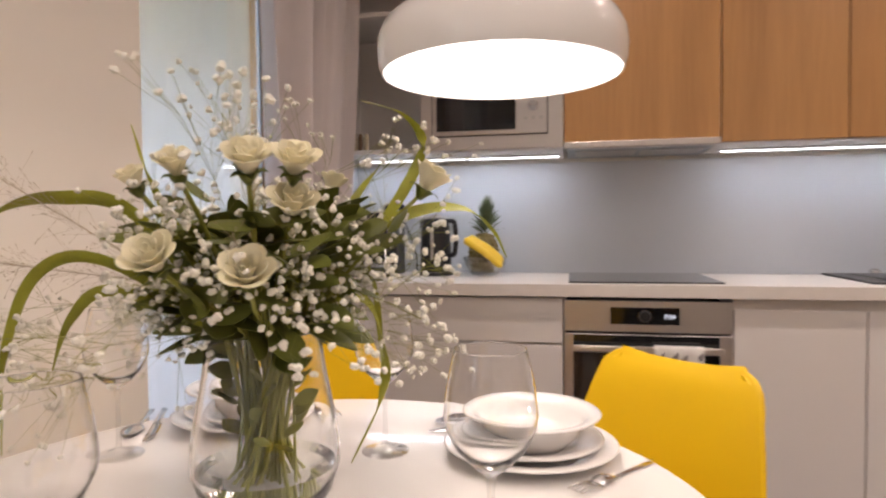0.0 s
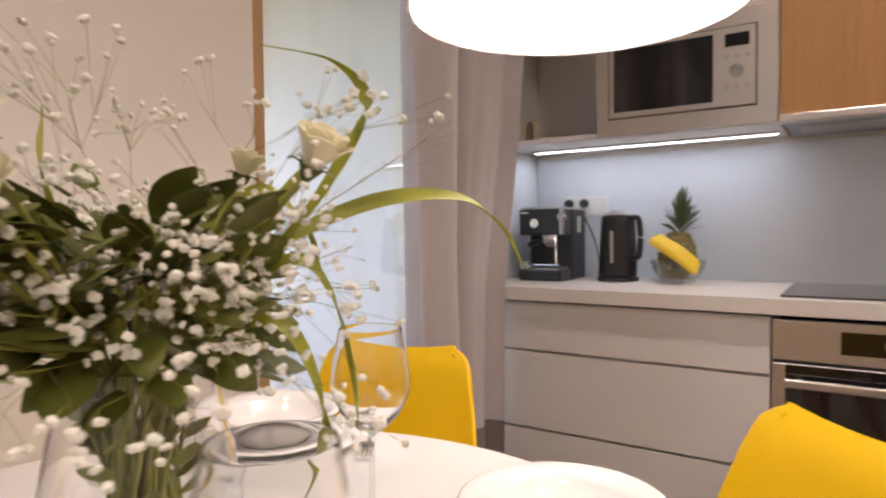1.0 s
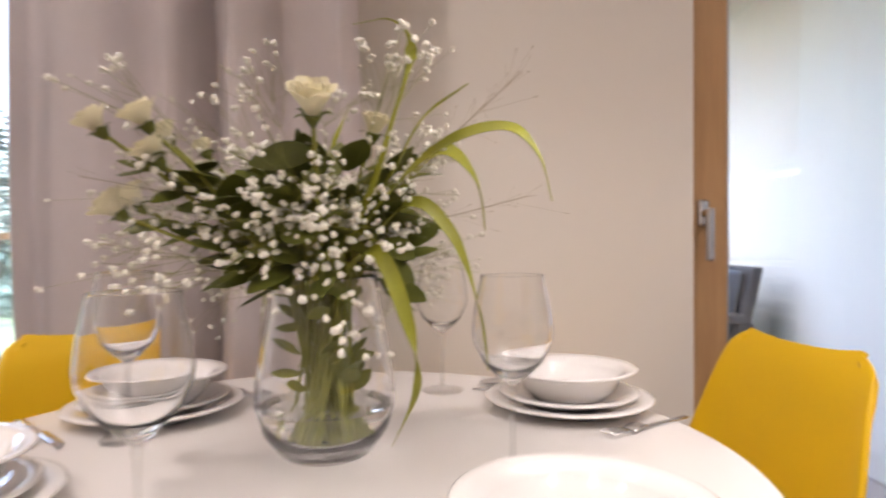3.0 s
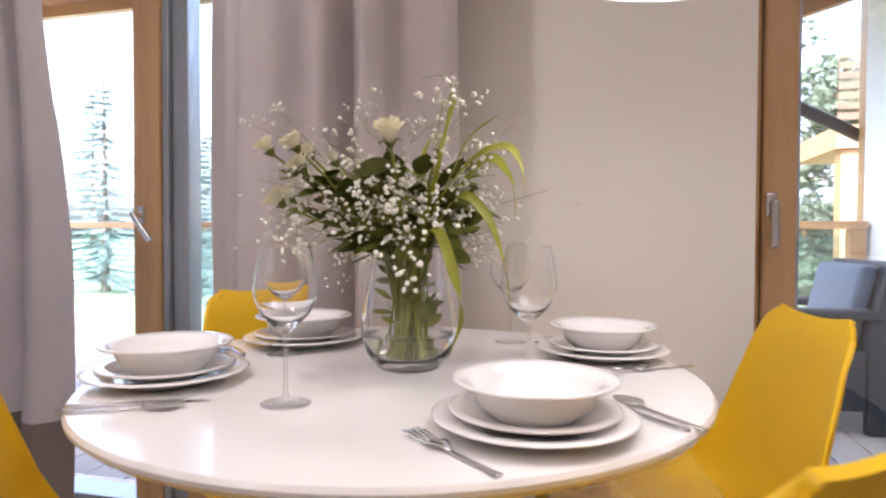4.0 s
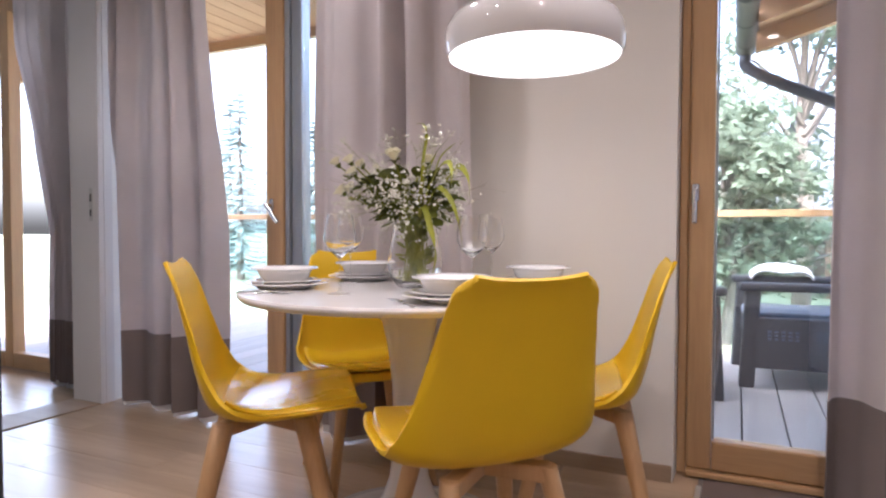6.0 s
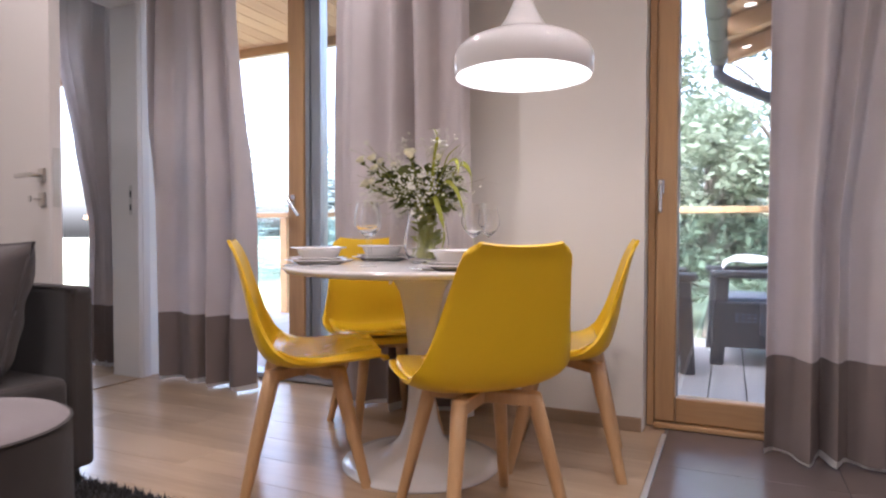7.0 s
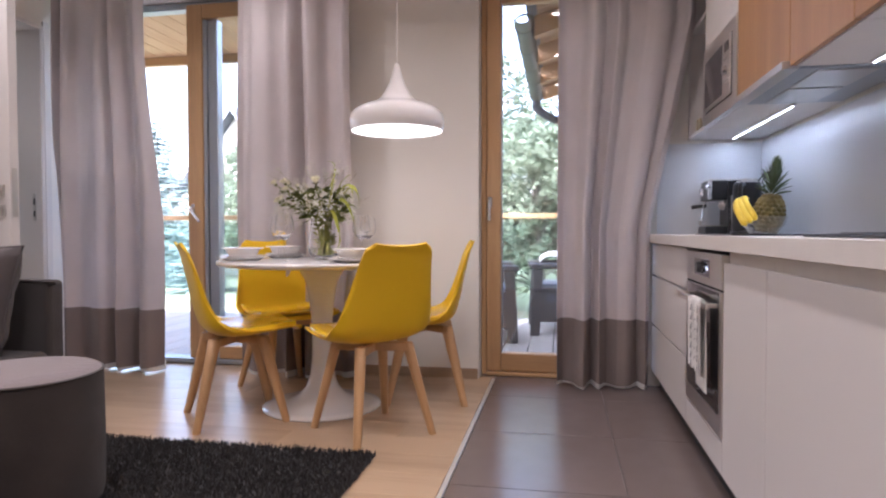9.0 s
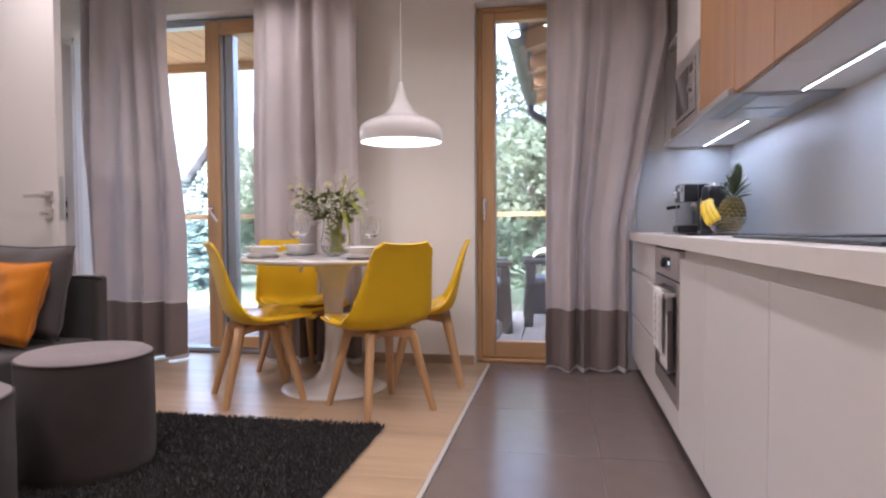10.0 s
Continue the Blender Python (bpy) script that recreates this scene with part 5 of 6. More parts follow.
for y0, y1, nm in ((-0.353, 0.546, "led_strip"), (-2.9, -0.993, "led_strip")):
    st = thing(nm, "thin glowing cool-white light strip under the wall units", "light strip", "light strips")
    part("profile", box(2.226, 2.244, y0, y1, UB - 0.009, UB - 0.0005, 0.001), M["white_strip"], st)
    part("diffuser", box(2.2325, 2.2375, y0 + 0.004, y1 - 0.004, UB - 0.0115, UB - 0.0092), M["led"], st)

# things on the worktop
cm = thing("coffee_machine", "black espresso machine with chrome trim on the worktop", "coffee machine", at=pose(2.17, 0.448, CT + 0.0004))
part("body", box(0.0, 0.15, -0.09, 0.09, 0, 0.277, 0.008), M["black"], cm)
part("head", box(-0.098, -0.0005, -0.09, 0.09, 0.176, 0.277, 0.007), M["black"], cm)
part("drip_base", box(-0.11, -0.0005, -0.088, 0.088, 0.0, 0.042, 0.008), M["black"], cm)
tray = part("drip_tray", box(-0.104, -0.004, -0.08, 0.08, 0.0425, 0.049, 0.002), M["nickel"], cm, "steel drip tray")
part("tray_rail", tube([(-0.106, -0.086, 0.062), (-0.106, 0.03, 0.062)], 0.003, 8), M["chrome"], tray, "chrome rail")
part("cup_plate", box(-0.09, 0.145, -0.082, 0.082, 0.2775, 0.284, 0.002), M["nickel"], cm, "steel cup plate")
dial = part("knob", moved(lathe([(0, 0), (0.0215, 0), (0.0215, 0.004), (0.018, 0.016), (0.016, 0.018), (0, 0.018)], 28), pose(-0.0985, 0.018, 0.222, 0, -90, 0)), M["chrome"], cm, "chrome dial")
part("dial_mark", box(-0.1178, -0.1168, 0.0165, 0.0195, 0.226, 0.238), M["black"], dial)
part("corner_trim", box(-0.0995, -0.078, -0.0925, -0.0785, 0.178, 0.276, 0.003), M["chrome"], cm, "chrome corner trim")
steam = part("steam_knob", moved(lathe([(0, 0), (0.016, 0), (0.016, 0.005), (0.013, 0.024), (0, 0.025)], 24), pose(-0.045, -0.0905, 0.245, 90, 0, 0)), M["chrome"], cm, "chrome steam knob")
part("steam_wand", tube(bend([(-0.05, -0.078, 0.175), (-0.062, -0.083, 0.14), (-0.068, -0.088, 0.09), (-0.07, -0.09, 0.068)], 5), 0.0042, 8), M["chrome"], steam, "chrome steam wand")
part("group_head", lathe([(0, 0.158), (0.03, 0.158), (0.033, 0.163), (0.033, 0.1755), (0, 0.1755)], 24), M["chrome"], cm, "chrome brew head")
cm.children[-1].location = (-0.055, 0.01, 0)
part("portafilter_handle", tube([(-0.085, 0.01, 0.152), (-0.12, 0.012, 0.148), (-0.158, 0.014, 0.142)], 0.0105, 10), M["black"], cm, smooth=True)
part("portafilter", lathe([(0, 0.128), (0.012, 0.128), (0.028, 0.146), (0.029, 0.1575), (0, 0.1575)], 24), M["nickel"], cm)
cm.children[-1].location = (-0.055, 0.01, 0)
part("badge", box(-0.0992, -0.0983, 0.05, 0.082, 0.26, 0.266), M["white_strip"], cm)
part("side_label", box(0.055, 0.095, -0.0912, -0.0903, 0.185, 0.25), M["towel"], cm, "white paper label")
part("cup_stand", box(-0.1085, -0.1, 0.045, 0.083, 0.05, 0.075, 0.003), M["nickel"], cm)

kt = thing("kettle", "black electric kettle with loop handle on its base", "kettle", at=pose(2.213, 0.188, CT + 0.0004, 0, 0, -120))
part("base", lathe([(0, 0), (0.076, 0), (0.078, 0.005), (0.074, 0.016), (0, 0.017)], 32), M["black"], kt)
part("jug", lathe([(0, 0.0175), (0.066, 0.0175), (0.069, 0.026), (0.068, 0.12), (0.064, 0.21), (0.0615, 0.243), (0.056, 0.25), (0, 0.252)], 36), M["black"], kt, smooth=True)
part("lid", lathe([(0, 0.2525), (0.05, 0.2525), (0.048, 0.258), (0.026, 0.26), (0.024, 0.268), (0, 0.269)], 28), M["nickel"], kt, "grey steel lid")
part("handle", tube(bend([(0.05, 0, 0.238), (0.098, 0, 0.238), (0.112, 0, 0.222), (0.118, 0, 0.16), (0.112, 0, 0.105), (0.1, 0, 0.092), (0.066, 0, 0.09)], 6), 0.0105, 10), M["black"], kt, smooth=True)
part("gauge", moved(box(-0.006, 0.006, -0.0715, -0.066, 0.07, 0.19, 0.002), pose(0, 0, 0, 0, 0, 28)), M["nickel"], kt, "grey water gauge")
part("spout", box(-0.082, -0.05, -0.018, 0.018, 0.205, 0.246, 0.008), M["black"], kt)

fb = thing("fruit_bowl", "clear glass fruit bowl on the worktop", "bowl", at=pose(2.222, -0.03, CT + 0.0004))
part("glass_body", lathe([(0, 0), (0.045, 0), (0.06, 0.008), (0.085, 0.04), (0.098, 0.082), (0.0945, 0.082), (0.081, 0.041), (0.056, 0.012), (0, 0.006)], 40), M["thin_glass"], fb, smooth=True)
ph = thing("pineapple", "ripe pineapple with green crown in the fruit bowl", "pineapple", at=Matrix.Translation((2.24, -0.015, CT + 0.012)) @ pose(0, 0, 0, 4, 6, 0) @ Matrix.Scale(1.1, 4))
bm = bmesh.new()
for r in range(9):
    zc = 0.012 + r * 0.0165
    rad = 0.056 * math.sin(math.pi * (0.17 + 0.70 * r / 8)) ** 0.6
    for k in range(14):
        a = 2 * math.pi * (k + 0.5 * (r % 2)) / 14
        d = lathe([(0, 0.009), (0.006, 0.005), (0.012, -0.002), (0.011, -0.008), (0, -0.009)], 6)
        merge(bm, d, pose(rad * math.cos(a), rad * math.sin(a), zc, 0, 90, math.degrees(a)))
merge(bm, lathe([(0, 0), (0.035, 0.0), (0.053, 0.03), (0.056, 0.08), (0.05, 0.125), (0.03, 0.155), (0, 0.16)], 20))
part("fruit", bm, M["pine"], ph, smooth=False)
bm = bmesh.new()
for k in range(46):
    a, el = k * 2.4, 0.25 + 1.2 * k / 46
    d = Vector((math.cos(a) * math.cos(el), math.sin(a) * math.cos(el), math.sin(el)))
    merge(bm, leaf_sheet(Vector((0, 0, 0.15 + 0.0012 * k)) + d * 0.008, (d + Vector((0, 0, 0.35 + 0.02 * k))).normalized(), 0.07 + 0.035 * k / 46, 0.0062, -0.25 if k > 25 else 0.7, rnd))
part("crown", bm, M["pineleaf"], ph, "spiky green crown", smooth=True)
bn = thing("banana_bunch", "bunch of ripe yellow bananas over the bowl's rim", "bananas", at=pose(2.147, -0.04, CT + 0.02))
for k in range(3):
    pts = bend([(-0.01 + 0.012 * k, 0.085 - 0.01 * k, 0.14 + 0.004 * k), (-0.028 + 0.017 * k, 0.045, 0.115 + 0.01 * k), (-0.034 + 0.02 * k, -0.015, 0.075 + 0.012 * k), (-0.02 + 0.02 * k, -0.075, 0.022 + 0.012 * k)], 5)
    bmb = bmesh.new()
    rr = [0.007] + [0.0165] * (len(pts) - 2) + [0.006]
    rings = []
    for i, p in enumerate(pts):
        d = (pts[min(i + 1, len(pts) - 1)] - pts[max(i - 1, 0)]).normalized()
        q = d.to_track_quat("Z", "Y")
        rings.append([bmb.verts.new(p + q @ Vector((rr[i] * math.cos(t * 1.0472), rr[i] * math.sin(t * 1.0472), 0))) for t in range(6)])
    for a, b in zip(rings, rings[1:]):
        for t in range(6):
            bmb.faces.new((a[t], a[(t + 1) % 6], b[(t + 1) % 6], b[t]))
    bmb.faces.new(rings[0][::-1]), bmb.faces.new(rings[-1])
    part("banana", bmb, M["banana"], bn, smooth=True)
sk = thing("power_socket", "white double wall socket with two black plugs", "socket", at=pose(KIT_X - 0.0125, 0.385, 1.15))
part("plate", box(-0.009, 0, -0.095, 0.095, -0.04, 0.04, 0.003), M["door"], sk)
for yy in (0.07, 0.003):
    plug = part("plug", moved(lathe([(0, 0), (0.019, 0), (0.019, 0.014), (0.012, 0.03), (0, 0.031)], 20), pose(-0.0095, yy, 0.012, 0, -90, 0)), M["black"], sk, "black plug")
    part("cable", tube(bend([(-0.038, yy, 0.012), (-0.06, yy - 0.012, -0.03), (-0.04, yy - 0.05, -0.13), (-0.06, yy - 0.08, -0.22), (-0.09, yy - 0.09, -0.2895)], 6), 0.0032, 6), M["black"], plug)


# ---- sofa corner ----
SX = -0.75
sofa = thing("sofa", "charcoal fabric sofa with slab arm and deep seat", "sofa")
part("arm", box(-1.86, SX, -0.825, -0.735, 0.07, 0.672, 0.02, 3), M["sofa"], sofa, smooth=False)
part("arm_piping", tube(bend([(-1.83, -0.82, 0.667), (-1.3, -0.824, 0.670), (SX - 0.012, -0.820, 0.668), (SX - 0.004, -0.81, 0.65)], 8), 0.006, 8), M["sofa"], sofa)
part("base", box(-1.86, SX - 0.004, -2.75, -0.827, 0.07, 0.255, 0.015, 3), M["sofa"], sofa)
part("seat_cushion", box(-1.70, SX + 0.012, -1.75, -0.829, 0.258, 0.385, 0.03, 4), M["sofa"], sofa)
part("seat_cushion", box(-1.70, SX + 0.012, -2.745, -1.755, 0.258, 0.385, 0.03, 4), M["sofa"], sofa)
part("backrest", box(-1.90, -1.705, -2.75, -0.83, 0.258, 0.66, 0.03, 3), M["sofa"], sofa)
part("arm", box(-1.86, SX, -2.845, -2.755, 0.07, 0.662, 0.02, 3), M["sofa"], sofa)
for xx in (-1.78, SX - 0.08):
    for yy in (-0.78, -2.79):
        part("foot", box(xx - 0.025, xx + 0.025, yy - 0.025, yy + 0.025, 0, 0.0695, 0.004), M["dark"], sofa)


def cushion_mesh(w, h, t, seed):
    r2 = random.Random(seed)
    g1, g2 = [], []
    n = 18
    for i in range(n + 1):
        a, b = [], []
        for j in range(n + 1):
            u, v = -1 + 2 * i / n, -1 + 2 * j / n
            puff = max(0, (1 - u ** 4) * (1 - v ** 4)) ** 0.55
            pinch = 1 - 0.07 * (1 - abs(v)) * abs(u) ** 3 - 0.0
            x, z = u * w * (1 - 0.06 * (1 - v * v)), v * h * (1 - 0.06 * (1 - u * u))
            wr = 0.006 * math.sin(9 * u + 5 * v + seed) * puff + 0.005 * math.sin(4 * u - 11 * v + seed) * puff
            a.append(Vector((x, t * puff * pinch + wr, z)))
            b.append(Vector((x, -t * puff * pinch + wr, z)))
        g1.append(a), g2.append(b)
    bm = sheet(g1)
    merge(bm, sheet(g2))
    bmesh.ops.remove_doubles(bm, verts=bm.verts, dist=0.0004)
    bmesh.ops.recalc_face_normals(bm, faces=bm.faces)
    return bm


def cushion(name, label, w, h, t, mt, m, seed):
    c = thing(name, label, "cushion", "sofa cushions", at=m)
    part("cover", cushion_mesh(w, h, t, seed), M[mt], c, smooth=True)
    rim = [Vector((sx * w * 0.995, 0, sz * h * 0.995)) for sx, sz in ((-1, -1), (1, -1), (1, 1), (-1, 1), (-1, -1))]
    pts = []
    for a, b in zip(rim, rim[1:]):
        for k in range(8):
            p = a.lerp(b, k / 8)
            s = k / 8 * 2 - 1
            pull = 1 - 0.055 * (1 - s * s)
            pts.append(Vector((p.x * (pull if abs(a.x - b.x) < 1e-6 else 1), 0, p.z * (pull if abs(a.z - b.z) < 1e-6 else 1))))
    part("piping", tube(pts + [pts[0]], 0.006, 6), M[mt], c, smooth=True)
    return c


cushion("cushion", "dark grey cushion leaning on the sofa arm", 0.225, 0.215, 0.075, "cush", Matrix.Translation((-1.0, -0.955, 0.61)) @ pose(0, 0, 0, -14, 0, -4), 3)
cushion("cushion", "orange velvet cushion leaning on the grey one", 0.20, 0.185, 0.075, "orange", Matrix.Translation((-0.985, -1.085, 0.575)) @ pose(0, 0, 0, -20, 0, -8), 5)


def ottoman(name, label, x, y, r, h):
    o = thing(name, label, "ottoman", "round ottomans", at=pose(x, y, 0))
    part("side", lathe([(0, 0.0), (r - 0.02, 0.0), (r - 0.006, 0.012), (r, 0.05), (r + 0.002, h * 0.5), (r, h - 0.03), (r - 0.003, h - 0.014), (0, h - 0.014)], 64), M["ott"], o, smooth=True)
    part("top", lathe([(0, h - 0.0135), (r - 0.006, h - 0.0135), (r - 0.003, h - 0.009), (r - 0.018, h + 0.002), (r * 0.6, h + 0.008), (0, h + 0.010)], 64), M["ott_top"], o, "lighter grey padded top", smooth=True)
    part("piping", lathe([(r - 0.005, h - 0.016), (r + 0.002, h - 0.013), (r + 0.002, h - 0.009), (r - 0.005, h - 0.007)], 64, True), M["ott"], o, smooth=True)
    return o


ottoman("ottoman", "large round grey velvet ottoman on the rug", -0.33, -1.385, 0.229, 0.44)
ottoman("ottoman", "smaller round grey velvet ottoman beside the large one", -0.42, -1.93, 0.229, 0.41)

# rug: a thick backing with a pile of short tufts
RX0, RX1, RY0, RY1 = -1.6, 0.625, -2.75, -0.753
rug = thing("rug", "dark charcoal shaggy rug on the oak floor", "rug")
part("backing", box(RX0, RX1, RY0, RY1, 0.001, 0.012, 0.004), M["rug"], rug)
npr = np.random.RandomState(5)
N = 60000
px = npr.uniform(RX0 + 0.3, RX1 + 0.008, N)
py = npr.uniform(RY0 + 0.3, RY1 + 0.008, N)
ang = npr.uniform(0, 2 * math.pi, N)
hh = npr.uniform(0.014, 0.026, N)
w = npr.uniform(0.003, 0.005, N)
lx, ly = npr.normal(0, 0.007, N), npr.normal(0, 0.007, N)
V = np.empty((N, 3, 3))
V[:, 0] = np.stack([px - w * np.cos(ang), py - w * np.sin(ang), np.full(N, 0.010)], 1)
V[:, 1] = np.stack([px + w * np.cos(ang), py + w * np.sin(ang), np.full(N, 0.010)], 1)
V[:, 2] = np.stack([px + lx, py + ly, 0.010 + hh], 1)
tagged(from_arrays("pile", V.reshape(-1, 3).tolist(), np.arange(N * 3).reshape(-1, 3).tolist(), M["rug"], rug), "dark charcoal tufted pile", kind="stuff")


# ---- outdoors ----
structure("ground", box(-160, 160, 3.6, 320, -1.3, -0.75), M["grass"], "green meadow falling away behind the terrace", "ground")
DECK_Y = (WALL_OUT + 0.003, 3.42)
deck = structure("deck", box(-6.5, 5.0, DECK_Y[0], DECK_Y[1], -0.75, -0.052), M["dark"], "grey weathered plank terrace", "terrace")

RAIL_Y = 3.32
railing = thing("railing", "pine terrace railing with clear glass panels", "railing")
POSTS = [-5.0, -3.2, -1.55, 0.1, 1.98]
for px_ in POSTS:
    part("post", box(px_ - 0.045, px_ + 0.045, RAIL_Y - 0.045, RAIL_Y + 0.045, -0.02, 1.008, 0.006), M["frame"], railing)
part("top_rail", box(-6.4, 2.03, RAIL_Y - 0.06, RAIL_Y + 0.06, 1.01, 1.06, 0.006), M["frame_x"], railing)
GP = clear("rail_glass", (0.80, 0.88, 0.88))
for a, b in zip(POSTS, POSTS[1:]):
    g = part("glass_panel", box(a + 0.06, b - 0.06, RAIL_Y - 0.005, RAIL_Y + 0.005, 0.07, 0.97), GP, railing, "clear glass panel")
    g.visible_shadow = False


def armchair(name, label, m):
    c = thing(name, label, "armchair", "terrace armchairs", at=m)
    for sy in (-0.33, 0.33):
        y0, y1 = sy - 0.035, sy + 0.035
        part("side_panel", box(-0.30, 0.30, y0, y1, 0.12, 0.42, 0.012), M["rattan"], c)
        part("arm_rest", box(-0.34, 0.36, y0 - 0.02, y1 + 0.02, 0.575, 0.625, 0.018, 3), M["rattan"], c)
        fr = box(0.0, 0.085, y0, y1, 0.0, 0.574, 0.012)
        for v in fr.verts:
            v.co.x += 0.27 - 0.05 * v.co.z
        part("front_leg", fr, M["rattan"], c)
        bk = box(-0.085, 0.0, y0, y1, 0.0, 0.574, 0.012)
        for v in bk.verts:
            v.co.x += -0.31
        part("back_leg", bk, M["rattan"], c)
    part("seat_frame", box(-0.31, 0.30, -0.29, 0.29, 0.26, 0.36, 0.01), M["rattan"], c)
    part("seat_pad", box(-0.26, 0.30, -0.285, 0.285, 0.362, 0.44, 0.028, 3), M["seatpad"], c, "blue-grey seat pad")
    bb = box(-0.03, 0.03, -0.33, 0.33, 0.30, 0.86, 0.015)
    for v in bb.verts:
        v.co.x += -0.31 - 0.22 * (v.co.z - 0.3)
    part("backrest", bb, M["rattan"], c)
    bp = box(0.0, 0.09, -0.28, 0.28, 0.45, 0.84, 0.03, 3)
    for v in bp.verts:
        v.co.x += -0.275 - 0.22 * (v.co.z - 0.3)
    part("back_pad", bp, M["seatpad"], c, "blue-grey back pad")
    bm = bmesh.new()
    for sy in (-0.3665, 0.3655):
        for row in range(3):
            for k in range(12):
                if k not in (5, 6):
                    box(-0.21 + k * 0.036, -0.19 + k * 0.036, sy, sy + 0.001, 0.335 - row * 0.022, 0.347 - row * 0.022, bm=bm)
    part("weave_slots", bm, M["seatpad"], c, "row of pale open slots")
    return c


armchair("garden_armchair", "anthracite resin garden armchair with blue-grey pads", pose(1.40, 2.72, -0.02, 0, 0, 184))
armchair("garden_armchair", "anthracite resin garden armchair turned to the railing", pose(0.60, 2.25, -0.02, 0, 0, 8))
bl = thing("blanket", "folded white blanket over the armchair", "blanket")
g = []
for i in range(17):
    row = []
    for j in range(13):
        u, v = i / 16, j / 12
        row.append(Vector((1.14 + 0.36 * u, 2.93 + 0.24 * v, 0.612 + 0.055 * math.sin(math.pi * u) ** 0.5 + 0.012 * math.sin(9 * u + 7 * v) - 0.22 * max(0, abs(v - 0.5) - 0.36))))
    g.append(row)
part("cloth", sheet(g, 0.012), M["blanket"], bl, smooth=True)

structure("terrace_wall", box(2.05, 2.3, WALL_OUT + 0.003, 3.40, -0.05, 3.6), M["render_white"], "white rendered side wall of the terrace", "wall")
post2 = tagged(mesh_ob("timber_post", box(2.06, 2.2, 3.41, 3.55, -0.7, 3.4, 0.006), M["frame"]), "pine post at the end of the terrace wall", "post")

# eaves, gutter and downpipe
eave = thing("roof_eaves", "timber-lined roof eaves beside the terrace", "eaves")
for k in range(16):
    y0 = 1.0 + k * 0.16
    bm = box(1.17, 2.045, y0, y0 + 0.152, 2.34, 2.36)
    for v in bm.verts:
        v.co.z += (v.co.x - 1.17) * 0.30
    part("soffit_board", bm, M["soffit"], eave)
for k in range(4):
    y0 = 1.25 + k * 0.68
    bm = box(1.15, 2.045, y0, y0 + 0.08, 2.20, 2.335)
    for v in bm.verts:
        v.co.z += (v.co.x - 1.17) * 0.30
    part("rafter", bm, M["soffit"], eave)
bm = box(1.10, 2.045, 0.97, 3.62, 2.365, 2.41)
for v in bm.verts:
    v.co.z += (v.co.x - 1.17) * 0.30
part("roof_deck", bm, M["slate"], eave)
gut = thing("gutter", "dark metal gutter with sloping downpipe", "gutter")
g = []
for i in range(2):
    g.append([Vector((1.085 + 0.062 * math.cos(t), 0.98 + 2.5 * i, 2.26 + 0.062 * math.sin(t))) for t in [math.pi + math.pi * k / 10 for k in range(11)]])
part("trough", sheet(g, 0.003), M["zinc"], gut, smooth=True)
for k in range(5):
    part("bracket", moved(lathe([(0.063, -0.012), (0.069, -0.012), (0.069, 0.012), (0.063, 0.012)], 24, True), pose(1.085, 1.2 + k * 0.5, 2.26, 90, 0, 0)), M["zinc"], gut)
part("downpipe", tube(bend([(1.085, 3.42, 2.21), (1.09, 3.43, 2.13), (1.25, 3.44, 2.02), (1.7, 3.455, 1.795), (2.2, 3.62, 1.57)], 6), 0.042, 14), M["zinc"], gut, smooth=True)
eave2 = thing("balcony_slab", "timber-lined underside of the balcony above", "balcony")
for k in range(34):
    x0 = -6.4 + k * 0.16
    part("soffit_board", box(x0, x0 + 0.152, WALL_OUT + 0.004, 2.55, 2.60, 2.62), M["soffit"], eave2)
part("slab", box(-6.4, -0.96, WALL_OUT + 0.004, 2.55, 2.622, 2.8), M["render"], eave2)
part("edge_beam", box(-6.4, -0.96, 2.555, 2.62, 2.52, 2.8, 0.004), M["frame_x"], eave2)
blc = thing("neighbour_balcony", "timber balcony of the next building", "balcony")
part("floor_slab", box(2.45, 5.5, 5.2, 6.6, 1.75, 1.95), M["frame_x"], blc)
part("rail_board", box(2.45, 5.5, 5.18, 5.24, 2.55, 2.66), M["frame_x"], blc)
for k in range(6):
    part("rail_board", box(2.45, 5.5, 5.19, 5.22, 2.0 + k * 0.09, 2.06 + k * 0.09), M["brown"], blc)
part("support_post", box(2.5, 2.66, 5.25, 5.41, -0.8, 1.745), M["frame"], blc)


